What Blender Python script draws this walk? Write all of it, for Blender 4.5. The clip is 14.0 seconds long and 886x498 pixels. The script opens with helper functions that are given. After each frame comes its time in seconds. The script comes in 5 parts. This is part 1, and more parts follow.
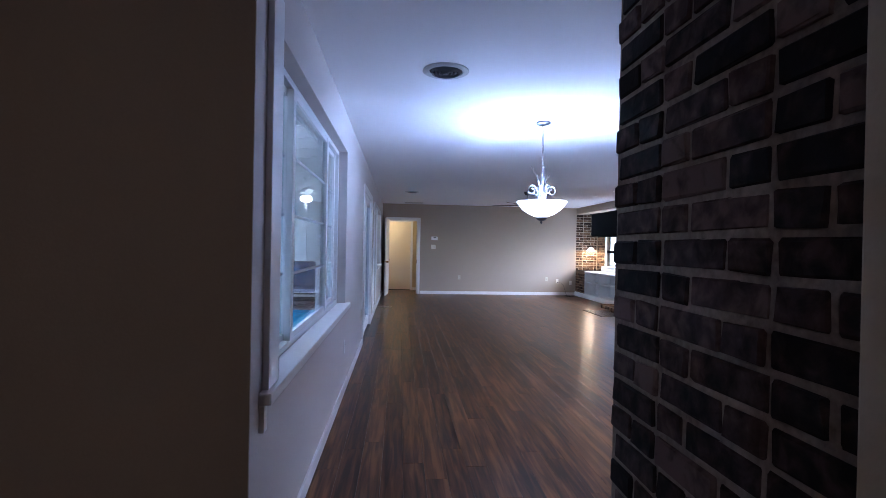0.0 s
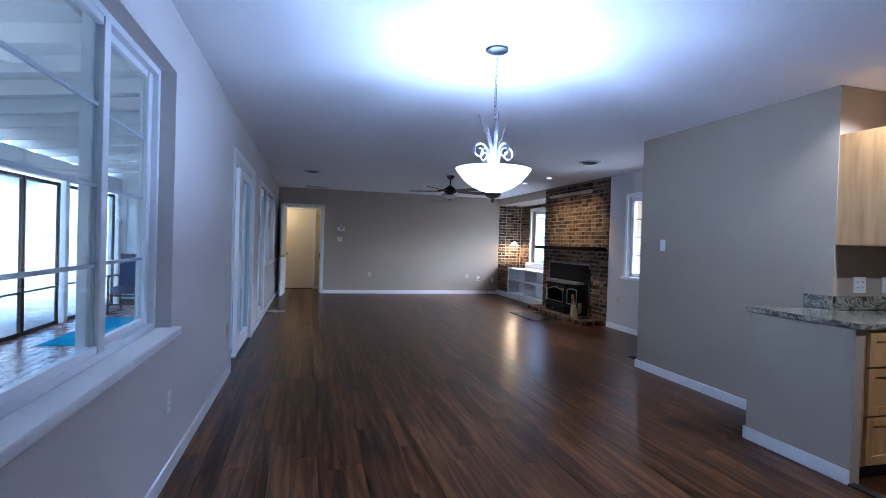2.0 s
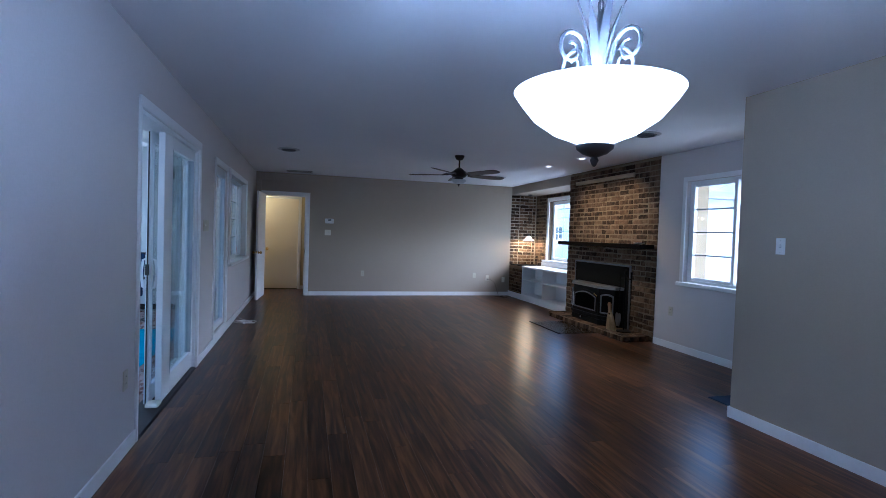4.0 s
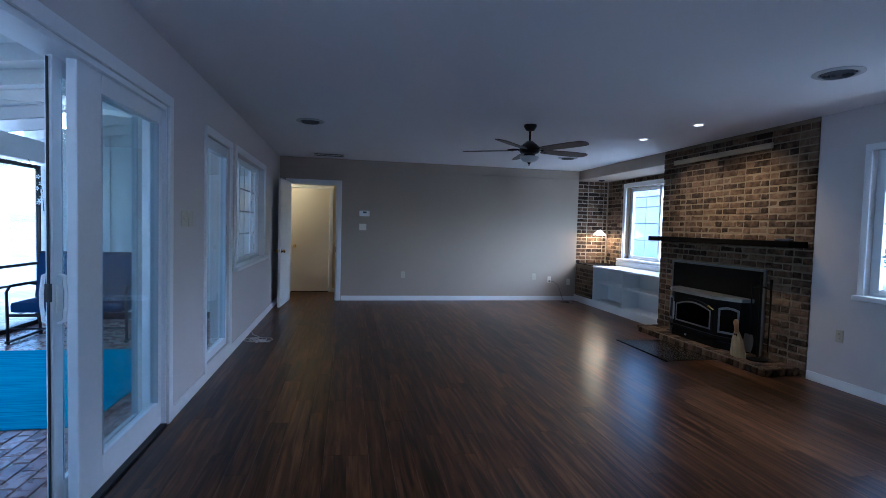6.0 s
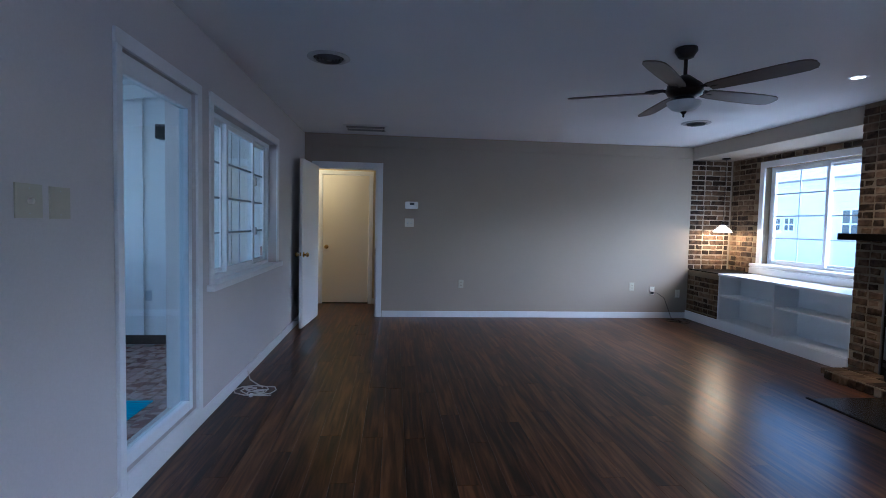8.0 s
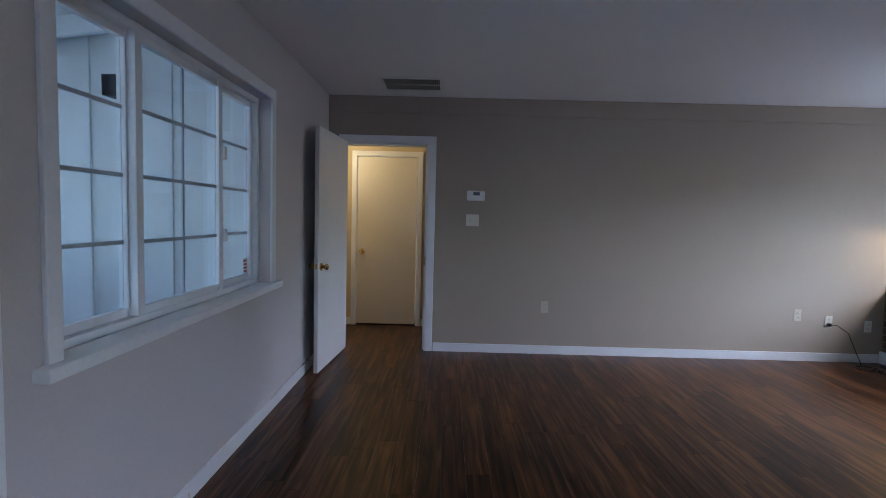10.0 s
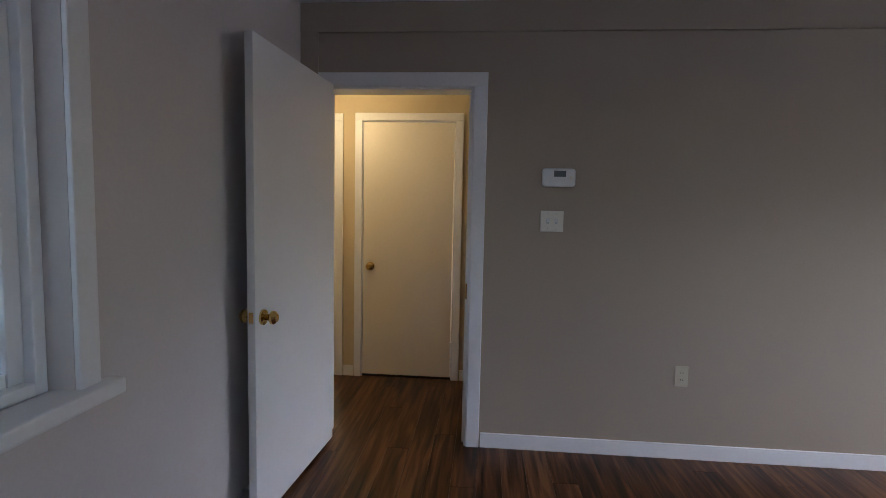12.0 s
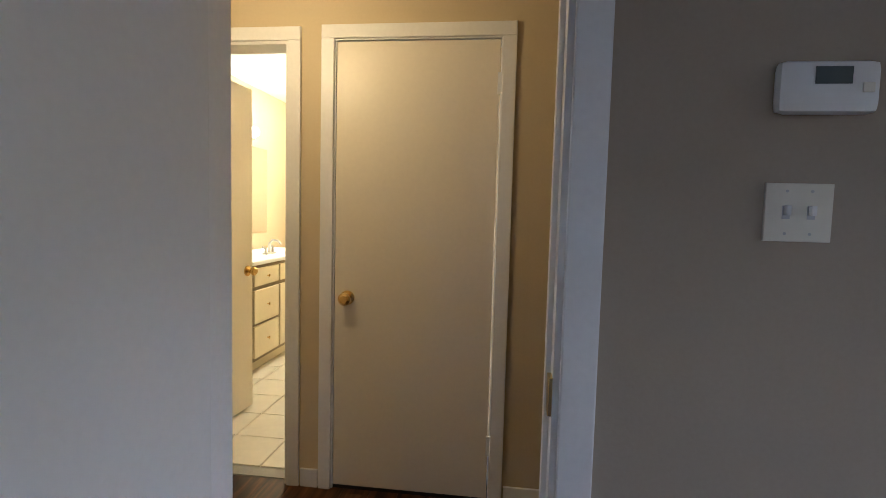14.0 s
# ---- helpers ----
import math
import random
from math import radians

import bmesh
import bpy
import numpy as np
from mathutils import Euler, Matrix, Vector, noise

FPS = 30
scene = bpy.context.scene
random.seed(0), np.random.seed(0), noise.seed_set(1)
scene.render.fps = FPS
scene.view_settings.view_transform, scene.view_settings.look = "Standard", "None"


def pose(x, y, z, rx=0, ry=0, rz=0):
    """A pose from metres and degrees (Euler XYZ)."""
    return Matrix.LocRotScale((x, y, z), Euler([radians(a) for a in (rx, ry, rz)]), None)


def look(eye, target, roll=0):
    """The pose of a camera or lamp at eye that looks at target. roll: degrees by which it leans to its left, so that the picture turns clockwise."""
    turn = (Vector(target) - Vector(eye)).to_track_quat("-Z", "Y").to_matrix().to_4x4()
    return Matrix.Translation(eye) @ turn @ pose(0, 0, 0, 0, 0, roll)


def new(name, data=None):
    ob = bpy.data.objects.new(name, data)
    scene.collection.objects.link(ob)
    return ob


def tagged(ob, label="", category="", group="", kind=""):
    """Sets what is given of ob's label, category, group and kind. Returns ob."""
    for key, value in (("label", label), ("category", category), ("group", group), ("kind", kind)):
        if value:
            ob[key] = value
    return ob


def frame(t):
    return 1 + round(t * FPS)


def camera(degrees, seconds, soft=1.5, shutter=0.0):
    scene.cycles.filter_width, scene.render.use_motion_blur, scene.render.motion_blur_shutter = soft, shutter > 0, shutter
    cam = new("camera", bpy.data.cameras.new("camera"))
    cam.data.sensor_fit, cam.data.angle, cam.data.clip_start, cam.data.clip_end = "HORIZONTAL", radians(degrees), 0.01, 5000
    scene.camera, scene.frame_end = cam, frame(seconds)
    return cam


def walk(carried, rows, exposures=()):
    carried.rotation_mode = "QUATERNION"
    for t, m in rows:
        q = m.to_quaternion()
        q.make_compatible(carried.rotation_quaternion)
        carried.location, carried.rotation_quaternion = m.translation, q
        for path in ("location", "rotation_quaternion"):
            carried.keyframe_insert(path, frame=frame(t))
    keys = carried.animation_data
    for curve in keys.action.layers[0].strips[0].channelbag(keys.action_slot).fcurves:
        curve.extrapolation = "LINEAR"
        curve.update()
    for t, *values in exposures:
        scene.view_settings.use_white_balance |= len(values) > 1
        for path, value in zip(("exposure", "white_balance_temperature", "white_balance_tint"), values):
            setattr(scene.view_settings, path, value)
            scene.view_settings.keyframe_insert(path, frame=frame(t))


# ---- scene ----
cam = camera(83.4, 14.0, 0.7)
PATH = [
    (0, (0.47, 0.335, 1.339), (0.643, 2.327, 1.327), 1.1),
    (0.5, (0.509, 0.794, 1.335), (0.795, 2.773, 1.324), 1.6),
    (1, (0.55, 1.197, 1.311), (0.927, 3.161, 1.295), 1.8),
    (1.5, (0.591, 1.563, 1.301), (1.079, 3.502, 1.282), 1.8),
    (2, (0.689, 1.95, 1.309), (1.21, 3.881, 1.282), 1.8),
    (2.5, (0.772, 2.352, 1.299), (1.302, 4.281, 1.266), 1.9),
    (4.8, (1.056, 4.18, 1.377), (1.576, 6.11, 1.306), 1.8),
    (5, (1.062, 4.334, 1.373), (1.567, 6.267, 1.3), 1.8),
    (5.5, (1.088, 4.778, 1.36), (1.524, 6.728, 1.278), 1.7),
    (6, (1.135, 5.217, 1.356), (1.514, 7.178, 1.266), 1.6),
    (6.5, (1.19, 5.716, 1.346), (1.501, 7.689, 1.251), 1.5),
    (7, (1.191, 6.242, 1.35), (1.465, 8.221, 1.249), 1.5),
    (7.5, (1.231, 6.75, 1.345), (1.473, 8.733, 1.239), 1.5),
    (8, (1.201, 7.275, 1.321), (1.396, 9.263, 1.215), 1.3),
    (8.2, (1.192, 7.451, 1.331), (1.374, 9.44, 1.225), 1.4),
    (10.5, (1.144, 9.831, 1.339), (1.059, 11.824, 1.204), 1.4),
    (11, (1.165, 10.382, 1.332), (1.028, 12.372, 1.196), 1.4),
    (11.5, (1.096, 10.857, 1.338), (0.966, 12.848, 1.201), 1.4),
    (12, (1.03, 11.366, 1.366), (0.868, 13.353, 1.205), 1.2),
    (12.5, (0.974, 11.818, 1.336), (0.806, 13.805, 1.185), 1.4),
    (13, (0.922, 12.258, 1.303), (0.725, 14.243, 1.152), 1.4),
    (13.5, (0.853, 12.701, 1.289), (0.625, 14.683, 1.149), 1.5),
    (14, (0.829, 13.089, 1.29), (0.587, 15.07, 1.148), 1.5),
]
EXPO = [(0, 3.68, 4950, 21), (1.5, 3.42, 4860, 17), (3, 3.12, 4820, 16), (5, 2.88, 4480, 11), (6.5, 2.74, 4440, 11), (8, 2.90, 4620, 13), (11, 2.90, 5260, 16), (12.5, 2.93, 5560, 18), (14, 3.03, 5300, 17)]
walk(cam, [(t, look(eye, target, roll)) for t, eye, target, roll in PATH], EXPO)

# ---- world and lights ----
world = bpy.data.worlds.new("overcast_sky")
scene.world = world
world.use_nodes = True
wn = world.node_tree.nodes
sky = wn.new("ShaderNodeTexSky")
sky.sky_type, sky.sun_disc = "NISHITA", False
sky.sun_elevation, sky.sun_rotation = radians(42), radians(111)
world.node_tree.links.new(sky.outputs[0], wn["Background"].inputs[0])
wn["Background"].inputs[1].default_value = 0.12


def lamp(name, kind, at, power, color=(1, 1, 1), size=0.1, aim=None, spot=None):
    data = bpy.data.lights.new(name, kind)
    data.energy, data.color = power, color
    if kind == "AREA":
        data.shape = "RECTANGLE"
        data.size, data.size_y = size
    elif kind == "SUN":
        data.angle = size
    else:
        data.shadow_soft_size = size
    if kind == "SPOT":
        data.spot_size, data.spot_blend = spot
    ob = new(name, data)
    ob.matrix_world = look(at, aim) if aim else pose(*at)
    return ob


WARM, COOL = (1.0, 0.68, 0.33), (0.66, 0.80, 1.0)
lamp("sun_light", "SUN", (0, 0, 30), 3.2, (1, 0.96, 0.9), radians(70), (-7.7, 3.0, 22.6))
lamp("pendant_bulb", "POINT", (1.755, 4.79, 1.80), 16.5, COOL, 0.05)
lamp("mantel_spot", "SPOT", (4.65, 10.76, 2.445), 7.5, WARM, 0.04, (5.50, 10.7, 1.2), (radians(94), 1.0))
lamp("mantel_spot", "SPOT", (4.69, 9.84, 2.445), 7.5, WARM, 0.04, (5.50, 9.9, 1.2), (radians(94), 1.0))
lamp("alcove_bulb", "POINT", (5.82, 13.90, 1.265), 2.2, WARM, 0.02)
lamp("kitchen_bulb", "SPOT", (4.12, 4.14, 2.44), 7, (1.0, 0.93, 0.82), 0.05, (4.12, 4.11, 0), (radians(140), 0.5))
# this second kitchen lamp is unseen, added to brighten the drawers
lamp("kitchen_bulb", "SPOT", (4.10, 2.60, 2.44), 9, (1.0, 0.93, 0.82), 0.05, (4.1, 2.6, 0), (radians(140), 0.5))
lamp("hall_bulb", "POINT", (-0.10, 14.62, 2.05), 1.5, (1.0, 0.72, 0.32), 0.08)
lamp("bath_bulb", "POINT", (-0.7, 17.6, 2.1), 11, (1.0, 0.85, 0.5), 0.08)
lamp("porch_bulb", "POINT", (-1.39, 10.36, 2.08), 1, (1.0, 0.9, 0.75), 0.06)
lamp("porch_bulb", "POINT", (-1.39, 5.1, 2.08), 1, (1.0, 0.9, 0.75), 0.06)
# unseen lamp, added to brighten the dark foyer wall
lamp("foyer_fill", "POINT", (-0.7, -1.5, 2.25), 0.78, (1.0, 0.78, 0.6), 0.08)

# ---- mesh helpers ----
def box(bm, x0, x1, y0, y1, z0, z1, bevel=0.0):
    v = [bm.verts.new((x, y, z)) for x in (x0, x1) for y in (y0, y1) for z in (z0, z1)]
    fs = [bm.faces.new([v[i] for i in q]) for q in ((0, 1, 3, 2), (4, 6, 7, 5), (0, 4, 5, 1), (2, 3, 7, 6), (0, 2, 6, 4), (1, 5, 7, 3))]
    if bevel:
        bmesh.ops.bevel(bm, geom=list({e for f in fs for e in f.edges}), offset=bevel, segments=2, affect="EDGES", profile=0.6)
    return v


def boxed(x0, x1, y0, y1, z0, z1, bevel=0.0):
    bm = bmesh.new()
    box(bm, x0, x1, y0, y1, z0, z1, bevel)
    return bm


def lathe(bm, profile, at=(0, 0, 0), seg=32, flute=0.0):
    rings = []
    for r, z in profile:
        if r < 1e-5:
            rings.append([bm.verts.new((at[0], at[1], at[2] + z))])
        else:
            rings.append([bm.verts.new((at[0] + r * (1 + flute * math.cos(8 * a)) * math.cos(a), at[1] + r * (1 + flute * math.cos(8 * a)) * math.sin(a), at[2] + z))
                          for a in (2 * math.pi * i / seg for i in range(seg))])
    for a, b in zip(rings, rings[1:]):
        for i in range(seg):
            j = (i + 1) % seg
            if len(a) == 1 and len(b) == 1:
                continue
            if len(a) == 1:
                bm.faces.new((a[0], b[i], b[j]))
            elif len(b) == 1:
                bm.faces.new((a[i], b[0], a[j]))
            else:
                bm.faces.new((a[i], b[i], b[j], a[j]))
    return bm


def lathed(profile, at=(0, 0, 0), seg=32, flute=0.0):
    return lathe(bmesh.new(), profile, at, seg, flute)


def tube(bm, pts, r, seg=8, closed=False):
    pts = [Vector(p) for p in pts]
    n = len(pts)
    radii = r if isinstance(r, (list, tuple)) else [r] * n
    rings, up = [], None
    for i, p in enumerate(pts):
        a = pts[(i - 1) % n] if closed or i > 0 else p
        b = pts[(i + 1) % n] if closed or i < n - 1 else p
        t = (b - a).normalized()
        if up is None:
            up = t.orthogonal().normalized()
        side = t.cross(up)
        side = side.normalized() if side.length > 1e-6 else t.orthogonal().normalized()
        up = side.cross(t).normalized()
        rings.append([bm.verts.new(p + radii[i] * (math.cos(q) * up + math.sin(q) * side)) for q in (2 * math.pi * k / seg for k in range(seg))])
    pairs = list(zip(rings, rings[1:])) + ([(rings[-1], rings[0])] if closed else [])
    for a, b in pairs:
        for k in range(seg):
            m = (k + 1) % seg
            bm.faces.new((a[k], a[m], b[m], b[k]))
    if not closed:
        bm.faces.new(rings[0][::-1])
        bm.faces.new(rings[-1])
    return bm


def tubed(pts, r, seg=8, closed=False):
    return tube(bmesh.new(), pts, r, seg, closed)


def mesh_of(name, bm, material, smooth=False):
    bmesh.ops.recalc_face_normals(bm, faces=bm.faces)
    me = bpy.data.meshes.new(name)
    bm.to_mesh(me)
    bm.free()
    me.materials.append(material)
    if smooth:
        me.polygons.foreach_set("use_smooth", [True] * len(me.polygons))
        me.set_sharp_from_angle(angle=radians(40))
    return me


def part(name, bm, material, parent=None, label="", smooth=False):
    ob = new(name, mesh_of(name, bm, material, smooth))
    ob.parent = parent
    if label:
        ob["label"] = label
    return ob


def thing(name, label, category, m=None, group="", kind=""):
    ob = new(name)
    ob.empty_display_size = 0.1
    if m is not None:
        ob.matrix_basis = m
    return tagged(ob, label, category, group, kind)


def structure(name, bm, material, label, category="", smooth=False):
    return tagged(part(name, bm, material, None, "", smooth), label, category or name.split("_")[0], "", "structure")


def wall_grid(us, vs, solid, depth, place):
    """A slab of cells: us and vs are the cut lines, solid tells which cells are filled, place maps u, v, d to the world."""
    bm = bmesh.new()
    cache = {}

    def vert(i, j, k):
        if (i, j, k) not in cache:
            cache[i, j, k] = bm.verts.new(place(us[i], vs[j], depth[k]))
        return cache[i, j, k]

    nu, nv = len(us) - 1, len(vs) - 1
    full = {(i, j) for i in range(nu) for j in range(nv) if solid((us[i] + us[i + 1]) / 2, (vs[j] + vs[j + 1]) / 2)}
    for i, j in full:
        for k in (0, 1):
            bm.faces.new([vert(i, j, k), vert(i + 1, j, k), vert(i + 1, j + 1, k), vert(i, j + 1, k)])
        for di, dj, a, b in ((-1, 0, (0, 0), (0, 1)), (1, 0, (1, 0), (1, 1)), (0, -1, (0, 0), (1, 0)), (0, 1, (0, 1), (1, 1))):
            if (i + di, j + dj) not in full:
                p, q = (i + a[0], j + a[1]), (i + b[0], j + b[1])
                bm.faces.new([vert(*p, 0), vert(*q, 0), vert(*q, 1), vert(*p, 1)])
    return bm


def wall(name, axis, d0, d1, u0, u1, z0, z1, holes, material, label):
    """A wall across axis ('x' or 'y') between d0 and d1, from u0 to u1, with holes (u0, u1, z0, z1)."""
    us = sorted({u0, u1, *(h[0] for h in holes), *(h[1] for h in holes)})
    vs = sorted({z0, z1, *(h[2] for h in holes), *(h[3] for h in holes)})
    solid = lambda u, v: not any(h[0] < u < h[1] and h[2] < v < h[3] for h in holes)
    place = (lambda u, v, d: (d, u, v)) if axis == "x" else (lambda u, v, d: (u, d, v))
    return structure(name, wall_grid(us, vs, solid, (d0, d1), place), material, label, "wall")


# ---- materials ----
def material(name, color, rough=0.6, vary=0.08, grain=40.0, stain=1.5, bump=0.1, metal=0.0, spec=0.5, dist=0.002, per_object=0.0, stretch=None, coat=0.0):
    """Paint, plaster, metal and the like: a base colour varied by a fine grain and a wide stain, with relief."""
    m = bpy.data.materials.new(name)
    m.use_nodes = True
    nt = m.node_tree
    n, l = nt.nodes, nt.links
    b = n["Principled BSDF"]
    b.inputs["Roughness"].default_value = rough
    b.inputs["Metallic"].default_value = metal
    b.inputs["Specular IOR Level"].default_value = spec
    b.inputs["Coat Weight"].default_value = coat
    tc = n.new("ShaderNodeTexCoord")
    src = tc.outputs["Object"]
    if stretch:
        mp = n.new("ShaderNodeMapping")
        mp.inputs["Scale"].default_value = stretch
        l.new(src, mp.inputs["Vector"])
        src = mp.outputs[0]
    if per_object:
        oi = n.new("ShaderNodeObjectInfo")
        add = n.new("ShaderNodeVectorMath")
        sc = n.new("ShaderNodeMath")
        sc.operation = "MULTIPLY"
        sc.inputs[1].default_value = 37.0
        l.new(oi.outputs["Random"], sc.inputs[0])
        l.new(src, add.inputs[0])
        l.new(sc.outputs[0], add.inputs[1])
        src = add.outputs[0]
    fine, wide = n.new("ShaderNodeTexNoise"), n.new("ShaderNodeTexNoise")
    fine.inputs["Scale"].default_value, fine.inputs["Detail"].default_value = grain, 4
    wide.inputs["Scale"].default_value, wide.inputs["Detail"].default_value = stain, 3
    l.new(src, fine.inputs["Vector"])
    l.new(src, wide.inputs["Vector"])
    mix = n.new("ShaderNodeMath")
    mix.operation = "ADD"
    l.new(fine.outputs["Fac"], mix.inputs[0])
    l.new(wide.outputs["Fac"], mix.inputs[1])
    last = mix.outputs[0]
    if per_object:
        m2 = n.new("ShaderNodeMath")
        m2.operation = "MULTIPLY_ADD"
        m2.inputs[1].default_value = per_object
        l.new(oi.outputs["Random"], m2.inputs[0])
        l.new(last, m2.inputs[2])
        last = m2.outputs[0]
    ramp = n.new("ShaderNodeMapRange")
    ramp.inputs["From Min"].default_value, ramp.inputs["From Max"].default_value = 0.6, 1.4 + per_object
    ramp.inputs["To Min"].default_value, ramp.inputs["To Max"].default_value = 1 - vary, 1 + vary
    l.new(last, ramp.inputs["Value"])
    mul = n.new("ShaderNodeVectorMath")
    mul.operation = "SCALE"
    mul.inputs[0].default_value = color
    l.new(ramp.outputs[0], mul.inputs["Scale"])
    l.new(mul.outputs[0], b.inputs["Base Color"])
    if bump:
        bp = n.new("ShaderNodeBump")
        bp.inputs["Strength"].default_value, bp.inputs["Distance"].default_value = bump, dist
        l.new(fine.outputs["Fac"], bp.inputs["Height"])
        l.new(bp.outputs[0], b.inputs["Normal"])
    return m


def ramp_material(name, stops, rough, scale=(1, 1, 1), noise_scale=3.0, detail=6.0, island=False, distortion=0.0, bump=0.15, spec=0.5, rand_amount=0.35, world_space=True, rough_vary=0.1, coat=0.0, spec_tint=(1, 1, 1)):
    """A colour ramp over stretched noise, shifted piece by piece: wood, brick and stone."""
    m = bpy.data.materials.new(name)
    m.use_nodes = True
    n, l = m.node_tree.nodes, m.node_tree.links
    b = n["Principled BSDF"]
    b.inputs["Specular IOR Level"].default_value = spec
    b.inputs["Coat Weight"].default_value = coat
    b.inputs["Coat Roughness"].default_value = 0.15
    b.inputs["Specular Tint"].default_value = (*spec_tint, 1)
    geo, tc = n.new("ShaderNodeNewGeometry"), n.new("ShaderNodeTexCoord")
    rnd = geo.outputs["Random Per Island"]
    if not island:
        rnd = n.new("ShaderNodeObjectInfo").outputs["Random"]
    mp = n.new("ShaderNodeMapping")
    mp.inputs["Scale"].default_value = scale
    l.new(geo.outputs["Position"] if world_space else tc.outputs["Object"], mp.inputs["Vector"])
    off = n.new("ShaderNodeMath")
    off.operation = "MULTIPLY"
    off.inputs[1].default_value = 53.0
    l.new(rnd, off.inputs[0])
    add = n.new("ShaderNodeVectorMath")
    l.new(mp.outputs[0], add.inputs[0])
    l.new(off.outputs[0], add.inputs[1])
    nz = n.new("ShaderNodeTexNoise")
    nz.inputs["Scale"].default_value, nz.inputs["Detail"].default_value = noise_scale, detail
    nz.inputs["Distortion"].default_value = distortion
    l.new(add.outputs[0], nz.inputs["Vector"])
    sh = n.new("ShaderNodeMath")
    sh.operation = "MULTIPLY_ADD"
    sh.inputs[1].default_value = rand_amount
    l.new(rnd, sh.inputs[0])
    l.new(nz.outputs["Fac"], sh.inputs[2])
    sub = n.new("ShaderNodeMath")
    sub.operation = "SUBTRACT"
    sub.inputs[1].default_value = rand_amount / 2
    l.new(sh.outputs[0], sub.inputs[0])
    cr = n.new("ShaderNodeValToRGB")
    el = cr.color_ramp.elements
    while len(el) < len(stops):
        el.new(0.5)
    for e, (p, c) in zip(el, stops):
        e.position, e.color = p, (*c, 1)
    l.new(sub.outputs[0], cr.inputs[0])
    l.new(cr.outputs[0], b.inputs["Base Color"])
    rr = n.new("ShaderNodeMapRange")
    rr.inputs["To Min"].default_value, rr.inputs["To Max"].default_value = rough - rough_vary, rough + rough_vary
    l.new(nz.outputs["Fac"], rr.inputs["Value"])
    l.new(rr.outputs[0], b.inputs["Roughness"])
    bp = n.new("ShaderNodeBump")
    bp.inputs["Strength"].default_value, bp.inputs["Distance"].default_value = bump, 0.003
    l.new(nz.outputs["Fac"], bp.inputs["Height"])
    l.new(bp.outputs[0], b.inputs["Normal"])
    return m


def glowing(name, color, strength):
    m = bpy.data.materials.new(name)
    m.use_nodes = True
    b = m.node_tree.nodes["Principled BSDF"]
    b.inputs["Base Color"].default_value = (*[min(1, 0.3 + 0.6 * c) for c in color], 1)
    b.inputs["Emission Color"].default_value = (*color, 1)
    b.inputs["Emission Strength"].default_value = strength
    b.inputs["Roughness"].default_value = 0.4
    return m


def clear_glass(name, tint=(0.93, 0.97, 0.97)):
    m = bpy.data.materials.new(name)
    m.use_nodes = True
    n, l = m.node_tree.nodes, m.node_tree.links
    n.remove(n["Principled BSDF"])
    tr, gl, lw, mx = n.new("ShaderNodeBsdfTransparent"), n.new("ShaderNodeBsdfGlossy"), n.new("ShaderNodeLayerWeight"), n.new("ShaderNodeMixShader")
    pw, ml = n.new("ShaderNodeMath"), n.new("ShaderNodeMath")
    pw.operation, ml.operation = "POWER", "MULTIPLY_ADD"
    pw.inputs[1].default_value, ml.inputs[1].default_value, ml.inputs[2].default_value = 4.0, 0.55, 0.045
    lw.inputs["Blend"].default_value = 0.5
    tr.inputs[0].default_value = (*tint, 1)
    gl.inputs["Roughness"].default_value = 0.02
    l.new(lw.outputs["Facing"], pw.inputs[0])
    l.new(pw.outputs[0], ml.inputs[0])
    l.new(ml.outputs[0], mx.inputs[0])
    l.new(tr.outputs[0], mx.inputs[1])
    l.new(gl.outputs[0], mx.inputs[2])
    l.new(mx.outputs[0], n["Material Output"].inputs[0])
    return m


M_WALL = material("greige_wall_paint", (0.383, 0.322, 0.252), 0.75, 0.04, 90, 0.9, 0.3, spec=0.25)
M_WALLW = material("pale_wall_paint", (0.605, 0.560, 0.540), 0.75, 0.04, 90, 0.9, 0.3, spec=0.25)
M_CEIL = material("ceiling_paint", (0.84, 0.84, 0.85), 0.85, 0.03, 120, 0.8, 0.2, spec=0.2)
M_TRIM = material("white_gloss_trim", (0.80, 0.80, 0.80), 0.35, 0.04, 60, 2.0, 0.05)
M_DOOR = material("white_door_paint", (0.76, 0.76, 0.75), 0.4, 0.03, 50, 1.2, 0.06)
M_CREAM = material("cream_door_paint", (0.80, 0.735, 0.60), 0.4, 0.03, 50, 1.2, 0.06)
M_HALLWALL = material("cream_hall_paint", (0.60, 0.50, 0.33), 0.7, 0.03, 80, 1.0, 0.1, spec=0.25)
M_VINYL = material("white_vinyl", (0.78, 0.80, 0.82), 0.3, 0.03, 30, 2.0, 0.03)
M_MUNTIN = material("grey_muntin_bar", (0.42, 0.47, 0.53), 0.4, 0.05, 30, 2.0, 0.02)
M_BLACK = material("black_metal", (0.012, 0.012, 0.013), 0.42, 0.3, 50, 6.0, 0.1, metal=0.6)
M_IRON = material("black_cast_iron", (0.006, 0.006, 0.006), 0.6, 0.3, 120, 5.0, 0.3, metal=0.0, spec=0.14)
M_BRONZE = material("dark_bronze", (0.03, 0.024, 0.022), 0.35, 0.25, 60, 4.0, 0.1, metal=0.7)
M_DARKWOOD = material("dark_mantel_wood", (0.006, 0.005, 0.0045), 0.7, 0.5, 30, 4.0, 0.3, spec=0.05, stretch=(1, 8, 8))
M_BRASS = material("polished_brass", (0.72, 0.5, 0.18), 0.2, 0.08, 60, 6.0, 0.03, metal=1.0)
M_STEEL = material("brushed_steel", (0.55, 0.55, 0.54), 0.3, 0.08, 80, 6.0, 0.05, metal=1.0)
